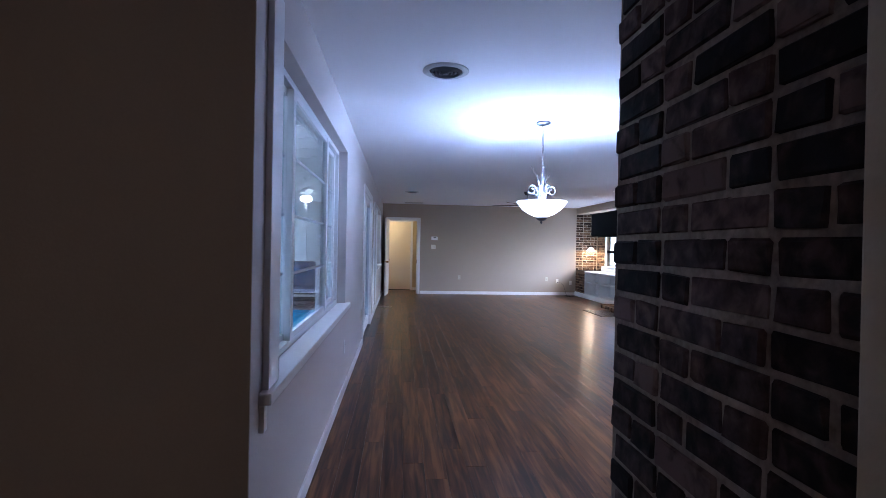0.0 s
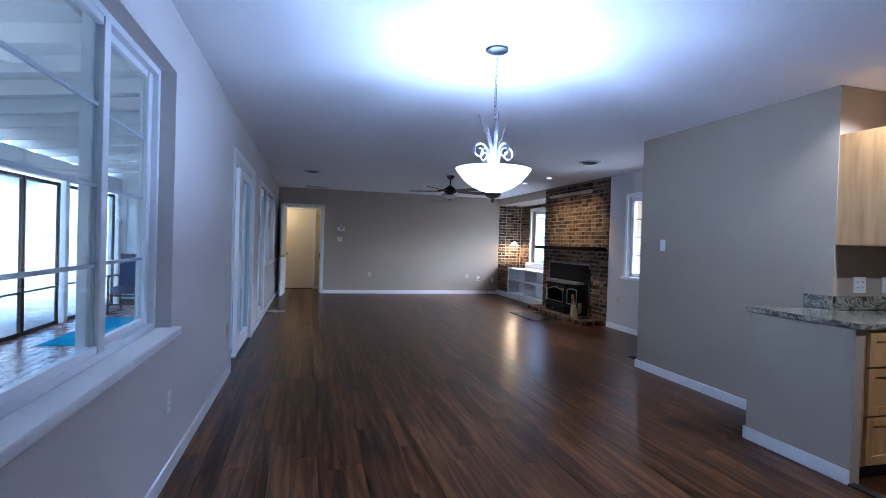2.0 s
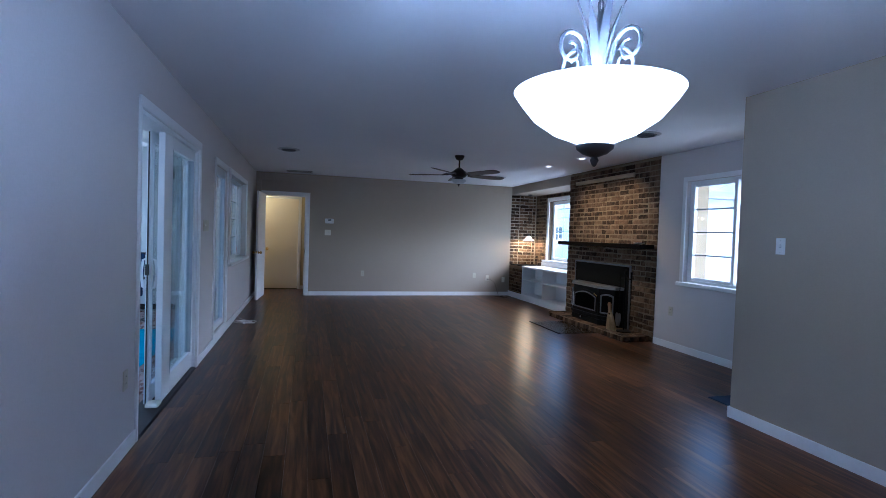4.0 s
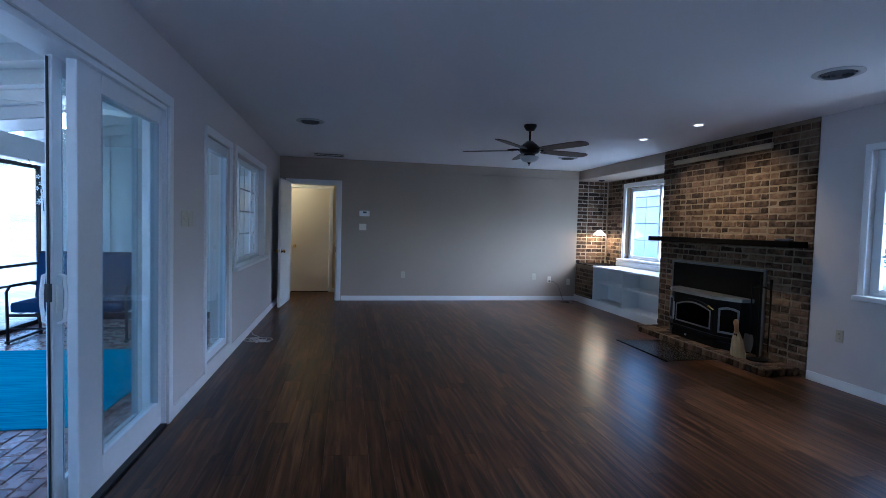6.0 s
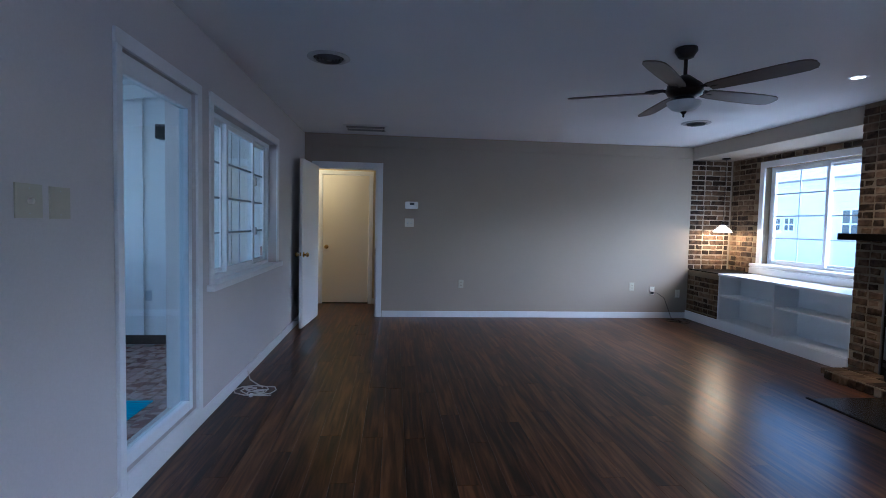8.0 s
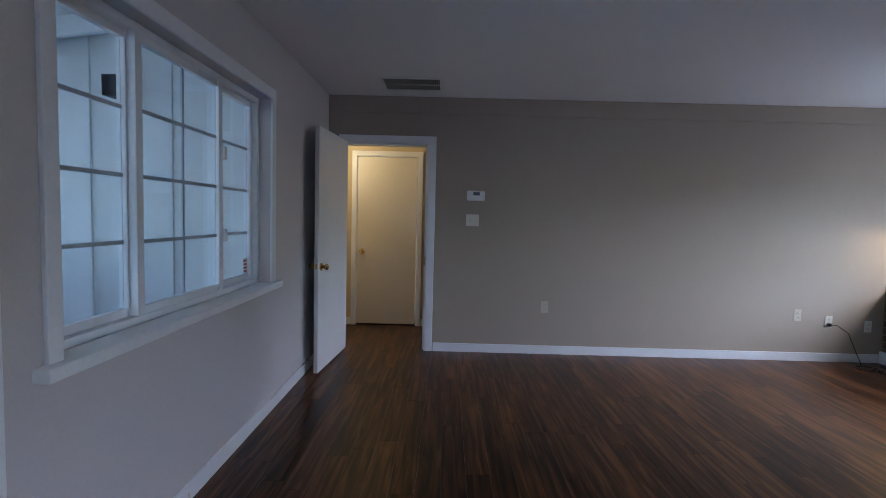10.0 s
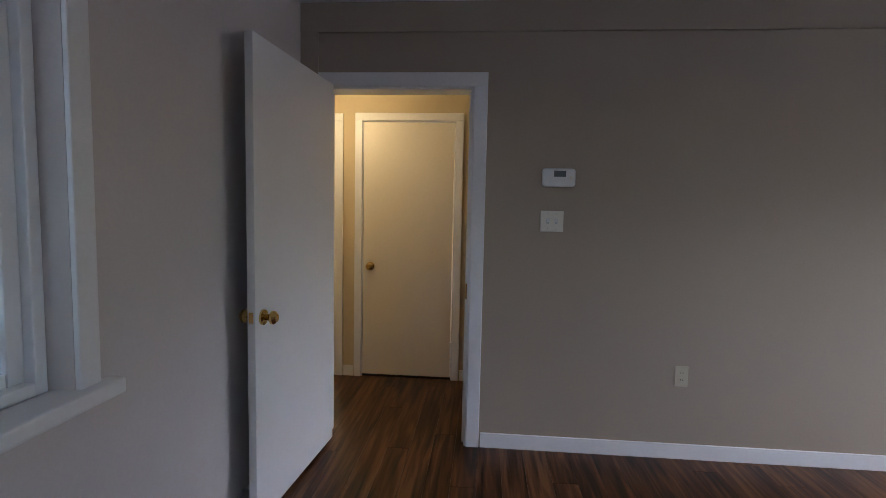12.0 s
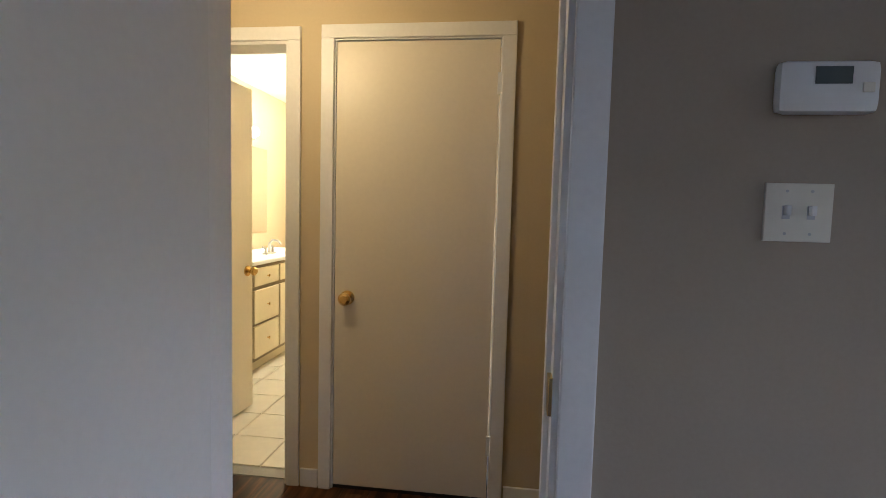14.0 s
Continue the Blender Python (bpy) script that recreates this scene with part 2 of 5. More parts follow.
M_PEWTER = material("brushed_pewter_scroll", (0.13, 0.13, 0.14), 0.45, 0.1, 60, 6.0, 0.08, metal=0.8)
M_PLASTIC = material("ivory_plastic", (0.76, 0.72, 0.62), 0.4, 0.03, 40, 4.0, 0.02)
M_ALMOND = material("almond_plastic", (0.50, 0.46, 0.35), 0.4, 0.03, 40, 4.0, 0.02)
M_VENT = material("grey_vent_louvre", (0.13, 0.13, 0.135), 0.5, 0.1, 40, 4.0, 0.02, metal=0.2)
# vent rim: pale enamel greyed so the colour holds its shadow
M_VENTRIM = material("shaded_vent_enamel", (0.48, 0.48, 0.49), 0.4, 0.05, 40, 4.0, 0.02)
M_RED = material("red_sticker_print", (0.45, 0.05, 0.06), 0.5, 0.05, 40, 4.0, 0.0)
M_WHITEPL = material("white_plastic", (0.78, 0.78, 0.77), 0.4, 0.03, 40, 4.0, 0.02)
M_SLOT = material("dark_slot", (0.02, 0.02, 0.02), 0.6, 0.1, 40, 4.0, 0.0)
M_LCD = material("grey_display", (0.10, 0.12, 0.12), 0.2, 0.05, 40, 4.0, 0.0)
M_MORTAR_OLD = material("smeared_grey_mortar", (0.20, 0.158, 0.128), 0.9, 0.5, 60, 7.0, 0.8, spec=0.15)
M_MORTAR = material("tan_mortar", (0.225, 0.172, 0.110), 0.9, 0.25, 160, 5.0, 0.6, spec=0.15)
M_FLOORBED = material("dark_floor_joint", (0.02, 0.012, 0.008), 0.6, 0.2, 60, 3.0, 0.1)
M_GLASS = clear_glass("window_glass")
M_SCREEN = clear_glass("porch_screen_glass", (0.78, 0.83, 0.84))
M_BOWL = glowing("frosted_bowl_glass", (0.80, 0.88, 1.0), 0.9)
M_LAMPGLASS = glowing("warm_frosted_glass", (1.0, 0.82, 0.6), 1.0)
M_PORCHGLASS = glowing("porch_globe_glass", (1.0, 0.93, 0.8), 1.0)
M_CAN = glowing("lit_downlight", (1.0, 0.9, 0.74), 0.8)
M_FANGLASS = material("unlit_frosted_glass", (0.5, 0.5, 0.5), 0.4, 0.05, 30, 4.0, 0.02)
M_MAPLE = ramp_material("maple_cabinet_wood", [(0.25, (0.33, 0.175, 0.058)), (0.5, (0.43, 0.245, 0.088)), (0.8, (0.52, 0.32, 0.13))], 0.38, (12, 12, 1.2), 2.0, 5, False, 0.4, 0.05, rand_amount=0.15, world_space=False)
M_GRANITE = ramp_material("veined_green_granite", [(0.30, (0.015, 0.017, 0.016)), (0.44, (0.09, 0.085, 0.062)), (0.52, (0.34, 0.32, 0.26)), (0.58, (0.06, 0.055, 0.04)), (0.75, (0.36, 0.33, 0.27))], 0.15, (3, 7, 7), 1.7, 10, False, 1.6, 0.02, rand_amount=0.0)
M_SLATE = material("slate_hearth_tile", (0.034, 0.028, 0.024), 0.25, 0.3, 40, 5.0, 0.15)
FLOOR_STOPS = [(0.34, (0.0120, 0.0044, 0.0019)), (0.44, (0.050, 0.0190, 0.0071)), (0.55, (0.098, 0.0395, 0.0142)), (0.68, (0.180, 0.0800, 0.0295))]
M_FLOOR = ramp_material("strand_wood_plank", FLOOR_STOPS, 0.30, (18, 1.1, 1), 1.7, 6, False, 0.5, 0.004, rand_amount=0.15, rough_vary=0.05, spec=0.26, spec_tint=(1.0, 0.85, 0.72))
M_FLOORS = ramp_material("strand_wood_planks_joined", FLOOR_STOPS, 0.30, (18, 1.1, 1), 1.7, 6, True, 0.5, 0.004, rand_amount=0.15, rough_vary=0.05, spec=0.26, spec_tint=(1.0, 0.85, 0.72))
BRICK_STOPS = [(0.28, (0.028, 0.018, 0.012)), (0.42, (0.070, 0.042, 0.026)), (0.58, (0.122, 0.074, 0.043)), (0.75, (0.18, 0.118, 0.070))]
M_BRICK = ramp_material("old_brown_brick", BRICK_STOPS, 0.85, (1, 1, 1), 14, 8, False, 0.2, 0.6, spec=0.2, rand_amount=0.45)
OLD_STOPS = [(0.28, (0.008, 0.006, 0.0068)), (0.42, (0.025, 0.0158, 0.0150)), (0.58, (0.062, 0.037, 0.033)), (0.75, (0.12, 0.080, 0.069))]
M_OLDBRICK = ramp_material("old_purple_brown_brick", OLD_STOPS, 0.85, (1, 1, 1), 22, 9, False, 0.3, 0.8, spec=0.15, rand_amount=0.5)
M_BRICKS = ramp_material("old_brown_bricks_joined", BRICK_STOPS, 0.85, (1, 1, 1), 14, 8, True, 0.2, 0.6, spec=0.2, rand_amount=0.45)
PAVER_STOPS = [(0.25, (0.20, 0.10, 0.08)), (0.5, (0.31, 0.17, 0.135)), (0.75, (0.40, 0.25, 0.205))]
M_PAVER = ramp_material("red_brick_paver", PAVER_STOPS, 0.28, (1, 1, 1), 10, 7, False, 0.2, 0.3, rand_amount=0.35)
M_PAVERS = ramp_material("red_brick_pavers_joined", PAVER_STOPS, 0.28, (1, 1, 1), 10, 7, True, 0.2, 0.3, rand_amount=0.35)
M_PORCHWHITE = material("white_porch_paint", (0.72, 0.74, 0.74), 0.6, 0.05, 40, 1.5, 0.15)
M_RUG = ramp_material("turquoise_woven_rug", [(0.3, (0.01, 0.20, 0.36)), (0.5, (0.02, 0.33, 0.52)), (0.7, (0.05, 0.45, 0.62))], 0.9, (1, 26, 1), 2.0, 4, False, 0.1, 0.3, rand_amount=0.0, spec=0.1)
M_NAVY = material("navy_cushion_fabric", (0.014, 0.038, 0.105), 0.9, 0.2, 220, 4.0, 0.35, spec=0.15)
M_GREYMAT = material("grey_doormat", (0.14, 0.15, 0.17), 0.95, 0.5, 150, 8.0, 0.8, spec=0.1)
M_BLUEMAT = material("blue_entry_mat", (0.03, 0.055, 0.10), 0.95, 0.3, 180, 6.0, 0.6, spec=0.1)
M_TILE = material("cream_bath_tile", (0.66, 0.62, 0.52), 0.25, 0.06, 20, 3.0, 0.05)
M_GROUT = material("grey_grout", (0.30, 0.28, 0.25), 0.9, 0.1, 80, 3.0, 0.1)
M_VANITY = material("cream_vanity_paint", (0.62, 0.55, 0.38), 0.4, 0.05, 40, 2.0, 0.05)
# dark olive puts the shade of the gaps behind the cream fronts
M_VANITYBODY = material("gap_shaded_vanity_body", (0.20, 0.155, 0.08), 0.5, 0.1, 40, 2.0, 0.05)
M_MIRROR = material("mirror_silver", (0.9, 0.9, 0.9), 0.02, 0.0, 10, 1.0, 0.0, metal=1.0)
M_GROUND = material("leaf_strewn_ground", (0.45, 0.42, 0.38), 0.95, 0.5, 6.0, 0.7, 0.5, spec=0.1, dist=0.02)
M_SIDING = material("white_house_siding", (0.75, 0.76, 0.76), 0.6, 0.05, 20, 0.8, 0.1)
M_ROOF = material("grey_roof_shingle", (0.34, 0.35, 0.36), 0.9, 0.3, 20, 2.0, 0.4)
M_DARKGLASS = material("dark_far_window", (0.05, 0.07, 0.09), 0.1, 0.1, 10, 2.0, 0.0)
M_BARK = material("grey_tree_bark", (0.12, 0.10, 0.085), 0.95, 0.4, 30, 4.0, 0.8, dist=0.02)
M_LEAF = material("green_shrub_leaf", (0.06, 0.10, 0.035), 0.6, 0.5, 8, 2.0, 0.1)
M_CORD = material("white_cord", (0.66, 0.63, 0.58), 0.5, 0.05, 40, 4.0, 0.0)
M_STRAW = material("straw_bristle", (0.42, 0.30, 0.14), 0.9, 0.4, 160, 6.0, 0.6, stretch=(6, 6, 0.6))
M_FIREBOX = material("sooty_firebox", (0.0035, 0.0035, 0.0035), 0.5, 0.2, 40, 5.0, 0.1, spec=0.1)
M_BLADE = material("walnut_fan_blade", (0.07, 0.045, 0.034), 0.42, 0.3, 40, 4.0, 0.08, stretch=(1, 9, 9))
M_FROST = material("frosted_door_glass", (0.55, 0.57, 0.52), 0.2, 0.05, 20, 3.0, 0.0)
M_FROST.node_tree.nodes["Principled BSDF"].inputs["Alpha"].default_value = 0.5
M_TOPPLATE = material("dull_grey_stove_top", (0.20, 0.20, 0.20), 0.4, 0.2, 60, 5.0, 0.1, metal=0.7)

# ---- the shell ----
LW, RW, FW, CE, HW = -0.015, 5.48, 14.155, 2.485, 15.25
AW, C0, C1 = 6.11, 9.18, 11.50
WIN1 = (2.33, 4.90, 0.80, 2.17)
SLIDE = (7.02, 8.73, 0.0, 2.075)
FIXED = (9.62, 10.46, 0.13, 2.06)
WIN3 = (10.74, 12.54, 0.87, 2.07)
WIN2 = (7.33, 8.685, 0.86, 2.10)
WIN4 = (11.75, 13.49, 0.86, 2.145)
HB, HX = 2.31, 5.085
PORCH_Z, PORCH_X, PORCH_Y = -0.10, -2.95, 13.04
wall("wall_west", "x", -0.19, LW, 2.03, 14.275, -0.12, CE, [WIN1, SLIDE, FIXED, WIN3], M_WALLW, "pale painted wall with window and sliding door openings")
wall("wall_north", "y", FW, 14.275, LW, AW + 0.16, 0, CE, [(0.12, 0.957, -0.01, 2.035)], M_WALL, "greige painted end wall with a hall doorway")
structure("wall_north_west", boxed(-1.72, -0.19, FW, 14.275, 0, CE), M_WALL, "plain wall between hall and porch", "wall")
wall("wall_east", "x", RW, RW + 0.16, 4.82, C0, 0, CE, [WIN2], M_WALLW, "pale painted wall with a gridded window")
wall("wall_alcove", "x", AW, AW + 0.16, C1, FW, 0, CE, [WIN4], M_MORTAR, "brick alcove wall behind the built-in shelf")
structure("alcove_header", boxed(RW, AW, C1, FW, HB, CE), M_WALL, "greige boxed header above the window alcove", "header")
structure("wall_pier", boxed(4.22, 4.34, 4.58, 6.68, 0, CE), M_WALL, "greige partition wall between kitchen and entry", "wall")
structure("wall_kitchen", boxed(4.34, 6.70, 4.58, 4.70, 0, CE), M_WALL, "greige kitchen wall behind the counter", "wall")
structure("wall_kitchen_east", boxed(6.58, 6.70, 0.42, 4.58, 0, CE), M_WALL, "plain kitchen side wall", "wall")
structure("wall_kitchen_south", boxed(2.70, 6.70, 0.30, 0.42, 0, CE), M_WALL, "plain kitchen end wall", "wall")
structure("wall_entry", boxed(4.34, RW + 0.16, 4.70, 4.82, 0, CE), M_WALL, "plain wall of the entry nook", "wall")
structure("wall_foyer", boxed(-2.30, LW, 2.02, 2.03, 0, CE), M_WALL, "unlit greige wall of the foyer", "wall")
structure("wall_foyer_back", boxed(-2.30, -0.19, 2.03, 2.15, -0.12, CE), M_PORCHWHITE, "white porch end wall", "wall")
structure("wall_foyer_west", boxed(-2.42, -2.30, -2.6, 2.15, 0, CE), M_WALL, "plain foyer side wall", "wall")
structure("wall_foyer_south", boxed(-2.42, 1.2, -2.72, -2.6, 0, CE), M_WALL, "plain wall behind the foyer", "wall")
structure("wall_foyer_east", boxed(1.045, 1.17, -2.6, 0.30, 0, CE), M_WALL, "plain foyer side wall", "wall")
structure("ceiling", boxed(-0.19, 6.70, -2.72, 14.275, CE, CE + 0.12), M_CEIL, "white painted flat ceiling", "ceiling")
structure("ceiling_foyer", boxed(-2.42, -0.19, -2.72, 2.15, CE, CE + 0.12), M_CEIL, "white painted foyer ceiling", "ceiling")
floor = structure("floor", boxed(-0.19, 6.70, -2.72, 15.29, -0.14, -0.012), M_FLOORBED, "dark reddish-brown strand wood plank floor, glossy", "floor")
structure("floor_foyer", boxed(-2.42, -0.19, -2.72, 2.03, -0.12, -0.002), M_FLOORS, "dark wood floor of the foyer", "floor")

# trim along the walls
structure("baseboard_west", boxed(LW, LW + 0.014, 2.03, 6.985, 0, 0.085, 0.003), M_TRIM, "white painted baseboard", "baseboard")
structure("baseboard_west_b", boxed(LW, LW + 0.014, 8.805, 14.13, 0, 0.085, 0.003), M_TRIM, "white painted baseboard", "baseboard")
structure("baseboard_north", boxed(1.04, RW + 0.02, FW - 0.014, FW, 0, 0.085, 0.003), M_TRIM, "white painted baseboard", "baseboard")
structure("baseboard_east", boxed(RW - 0.014, RW, 4.82, C0 - 0.01, 0, 0.085, 0.003), M_TRIM, "white painted baseboard", "baseboard")
structure("baseboard_pier", boxed(4.206, 4.22, 4.80, 6.68, 0, 0.085, 0.003), M_TRIM, "white painted baseboard", "baseboard")
structure("baseboard_pier_end", boxed(4.206, 4.35, 6.68, 6.694, 0, 0.085, 0.003), M_TRIM, "white painted baseboard", "baseboard")
structure("baseboard_alcove", boxed(RW - 0.02, RW, C1 + 0.01, FW - 0.014, 0, 0.12, 0.003), M_TRIM, "white painted plinth board below the shelf", "baseboard")
structure("trim_head_band", boxed(LW, RW, FW - 0.02, FW, 2.325, CE, 0.003), M_WALL, "greige band along the top of the wall", "trim")
structure("trim_corner_band", boxed(LW, LW + 0.10, FW - 0.02, FW, 0.09, 2.325, 0.003), M_WALL, "greige upright band in the wall corner", "trim")
# shell of the hall and bathroom
structure("wall_hall_left", boxed(-1.72, -1.60, 14.275, 15.50, 0, CE), M_HALLWALL, "plain cream hall wall", "wall")
structure("wall_hall_right", boxed(2.0, 2.12, 14.275, 15.50, 0, CE), M_HALLWALL, "plain cream hall wall", "wall")
wall("wall_hall", "y", HW, HW + 0.12, -1.6, 2.0, 0, CE, [(-0.845, -0.145, -0.01, 2.035), (0.066, 0.798, -0.01, 2.04)], M_HALLWALL, "cream painted hall wall with two doorways")
structure("wall_hall_back", boxed(0.0, 0.9, 15.80, 15.90, 0, CE), M_HALLWALL, "plain closet wall behind the hall door", "wall")
structure("wall_hall_lining", boxed(-1.60, 0.04, 14.275, 14.285, 0, CE), M_HALLWALL, "cream hall side of the end wall", "wall")
structure("wall_hall_lining_b", boxed(1.05, 2.0, 14.275, 14.285, 0, CE), M_HALLWALL, "cream hall side of the end wall", "wall")
structure("ceiling_hall", boxed(-1.84, 2.12, 14.275, 19.0, CE, CE + 0.1), M_CEIL, "white hall and bathroom ceiling", "ceiling")
structure("floor_hall", boxed(-1.72, -0.19, 14.155, 15.29, -0.1, -0.012), M_FLOORBED, "dark wood hall floor", "floor")
structure("baseboard_hall", boxed(0.863, 2.0, HW - 0.014, HW, 0, 0.085, 0.003), M_TRIM, "white painted baseboard", "baseboard")
structure("baseboard_hall_b", boxed(-0.08, 0.003, HW - 0.014, HW, 0, 0.085, 0.003), M_TRIM, "white painted baseboard", "baseboard")
structure("wall_bath_left", boxed(-1.84, -1.66, 15.37, 18.9, 0, CE), M_HALLWALL, "cream bathroom wall", "wall")
structure("wall_bath_right", boxed(-0.02, 0.0, 15.37, 18.9, 0, CE), M_HALLWALL, "cream bathroom wall", "wall")
structure("wall_bath_back", boxed(-1.84, 0.0, 18.78, 18.9, 0, CE), M_HALLWALL, "cream bathroom end wall", "wall")
structure("floor_bath", boxed(-1.84, 0.0, 15.30, 18.9, -0.1, -0.006), M_GROUT, "cream tiled bathroom floor", "floor")


def frame_boards(name, axis, face, out, u0, u1, z0, z1, width, label, bottom=False, lw=None, mat=M_TRIM):
    """Casing boards round an opening on the wall face; out is the signed thickness."""
    lw = width if lw is None else lw
    a, b = sorted((face, face + out))
    def board(x0, x1, za, zb, nm):
        bm = boxed(a, b, x0, x1, za, zb, 0.004) if axis == "x" else boxed(x0, x1, a, b, za, zb, 0.004)
        structure(nm, bm, mat, label, "trim")
    lo = z0 if not bottom else z0 - width
    board(u0 - lw, u0, lo, z1, name + "_side")
    board(u1, u1 + width, lo, z1, name + "_side")
    board(u0 - lw, u1 + width, z1, z1 + width, name + "_head")
    if bottom:
        board(u0, u1, z0 - width, z0, name + "_foot")


frame_boards("trim_slider", "x", LW, 0.018, SLIDE[0], SLIDE[1], 0, SLIDE[3], 0.07, "white casing round the sliding door", lw=0.03)
frame_boards("trim_fixed", "x", LW, 0.018, FIXED[0], FIXED[1], FIXED[2], FIXED[3], 0.07, "white casing round the fixed glass panel", True, lw=0.05)
frame_boards("trim_window_three", "x", LW, 0.016, WIN3[0], WIN3[1], WIN3[2] + 0.006, WIN3[3], 0.07, "white casing round the porch window", lw=0.06)
frame_boards("trim_window_two", "x", RW, -0.016, WIN2[0], WIN2[1], WIN2[2] + 0.006, WIN2[3], 0.055, "white casing round the gridded window")
frame_boards("trim_window_four", "x", AW, -0.025, WIN4[0], WIN4[1], WIN4[2] + 0.006, WIN4[3], 0.08, "white casing round the alcove window")
frame_boards("trim_doorway", "y", FW, -0.018, 0.12, 0.957, 0, 2.035, 0.075, "white casing round the hall doorway")
frame_boards("trim_hall_door", "y", HW, -0.018, 0.066, 0.798, 0, 2.04, 0.058, "white casing round the hall door")
frame_boards("trim_bath_door", "y", HW, -0.018, -0.845, -0.145, 0, 2.035, 0.058, "white casing round the bathroom doorway")
structure("trim_window_one_side", boxed(LW, LW + 0.024, 2.17, 2.32, 0.806, 2.27, 0.004), M_TRIM, "white casing strip at the window's edge", "trim")
structure("sill_window_one", boxed(-0.085, LW + 0.045, 2.13, 4.95, 0.762, 0.806, 0.008), M_TRIM, "wide white painted window sill", "sill")
structure("sill_horn", boxed(LW, LW + 0.02, 2.13, 2.175, 0.665, 0.762, 0.004), M_TRIM, "end of the apron below the sill", "sill")
structure("sill_window_three", boxed(-0.085, LW + 0.05, 10.64, 12.66, 0.832, 0.876, 0.008), M_TRIM, "white painted window sill", "sill")
structure("sill_window_two", boxed(RW - 0.06, RW + 0.06, 7.25, 8.75, 0.822, 0.866, 0.008), M_TRIM, "white painted window sill", "sill")
structure("sill_window_four", boxed(AW - 0.10, AW + 0.09, 11.66, 13.60, 0.822, 0.866, 0.008), M_TRIM, "white painted window sill", "sill")


def lining(name, axis, d0, d1, u0, u1, z0, z1, t=0.014):
    """Jamb boards inside a doorway."""
    for nm, (a, b, c, d) in (("side", (u0, u0 + t, z0, z1)), ("side", (u1 - t, u1, z0, z1)), ("head", (u0 + t, u1 - t, z1 - t, z1))):
        bm = boxed(d0, d1, a, b, c, d) if axis == "x" else boxed(a, b, d0, d1, c, d)
        structure(name + "_" + nm, bm, M_TRIM, "white painted jamb", "trim")


lining("jamb_doorway", "y", FW - 0.003, 14.29, 0.12, 0.957, 0, 2.035)
lining("jamb_bath", "y", HW - 0.003, HW + 0.123, -0.845, -0.145, 0, 2.035)
lining("jamb_hall_door", "y", HW - 0.003, HW + 0.123, 0.066, 0.798, 0, 2.04, 0.006)
# the door stop along the doorway jamb
structure("trim_stop", boxed(0.931, 0.943, 14.20, 14.235, 0, 2.02), M_TRIM, "white door stop strip", "trim")


# ---- windows and glazed doors ----
def window_unit(name, x, inward, y0, y1, z0, z1, sashes, rows, label, st=0.045):
    """sashes: widths' cut points with columns per sash; inward: +1 when the room lies towards +x."""
    win = thing(name, label, "window", pose(x, 0, 0), kind="structure")
    s = inward
    def bx(u0, u1, va, vb, wa, wb, bev=0.004):
        a, b = sorted((s * u0, s * u1))
        return boxed(a, b, va, vb, wa, wb, bev)
    f = 0.035
    fr = part("window_frame", bx(-0.03, 0.04, y0, y0 + f, z0, z1), M_VINYL, win)
    part("window_frame", bx(-0.03, 0.04, y1 - f, y1, z0, z1), M_VINYL, win)
    part("window_frame", bx(-0.03, 0.04, y0 + f, y1 - f, z0, z0 + f), M_VINYL, win)
    part("window_frame", bx(-0.03, 0.04, y0 + f, y1 - f, z1 - f, z1), M_VINYL, win)
    a, b, c, d = y0 + f, y1 - f, z0 + f, z1 - f
    for k, (p, q, cols) in enumerate(sashes):
        u0, u1 = a + (b - a) * p, a + (b - a) * q
        o = 0.026 if k % 2 else -0.008
        sash = part("sash", bx(o - 0.017, o + 0.019, u0, u0 + st, c, d), M_VINYL, win)
        part("stile", bx(o - 0.017, o + 0.019, u1 - st, u1, c, d), M_VINYL, sash)
        part("rail", bx(o - 0.012, o + 0.014, u0 + st, u1 - st, c, c + 0.035), M_VINYL, sash)
        part("rail", bx(o - 0.012, o + 0.014, u0 + st, u1 - st, d - 0.035, d), M_VINYL, sash)
        pane = part("pane", bx(o - 0.002, o + 0.002, u0 + st, u1 - st, c + 0.035, d - 0.035, 0), M_GLASS, sash)
        pane.visible_shadow = False
        for r in range(1, rows):
            zz = c + 0.035 + (d - c - 0.07) * r / rows
            part("muntin", bx(o - 0.005, o + 0.005, u0 + st, u1 - st, zz - 0.008, zz + 0.008, 0.002), M_MUNTIN, sash)
        for r in range(1, cols):
            yy = u0 + st + (u1 - u0 - 2 * st) * r / cols
            part("muntin", bx(o - 0.0045, o + 0.0045, yy - 0.008, yy + 0.008, c + 0.035, d - 0.035, 0.002), M_MUNTIN, sash)
    return win


window_unit("window_1", -0.13, 1, *WIN1, [(0, 0.268, 1), (0.236, 0.735, 1), (0.70, 1, 1)], 4, "wide white vinyl sliding window onto the porch", 0.06)
w3 = window_unit("window_3", -0.13, 1, *WIN3, [(0, 0.29, 1), (0.27, 0.71, 2), (0.69, 1, 1)], 4, "white vinyl sliding window with muntin grid")
for z in (1.17, 1.62):
    part("sash_latch", boxed(0.043, 0.062, 11.985, 12.025, z, z + 0.07, 0.006), M_WHITEPL, w3, "small white sash latch")
sticker = part("sticker", boxed(-0.0055, -0.0045, 12.395, 12.455, 0.945, 1.04), M_WHITEPL, w3, "red and white security sticker")
for i in range(4):
    part("print_bar", boxed(-0.0044, -0.0038, 12.40, 12.45, 0.952 + i * 0.022, 0.965 + i * 0.022), M_RED, sticker)
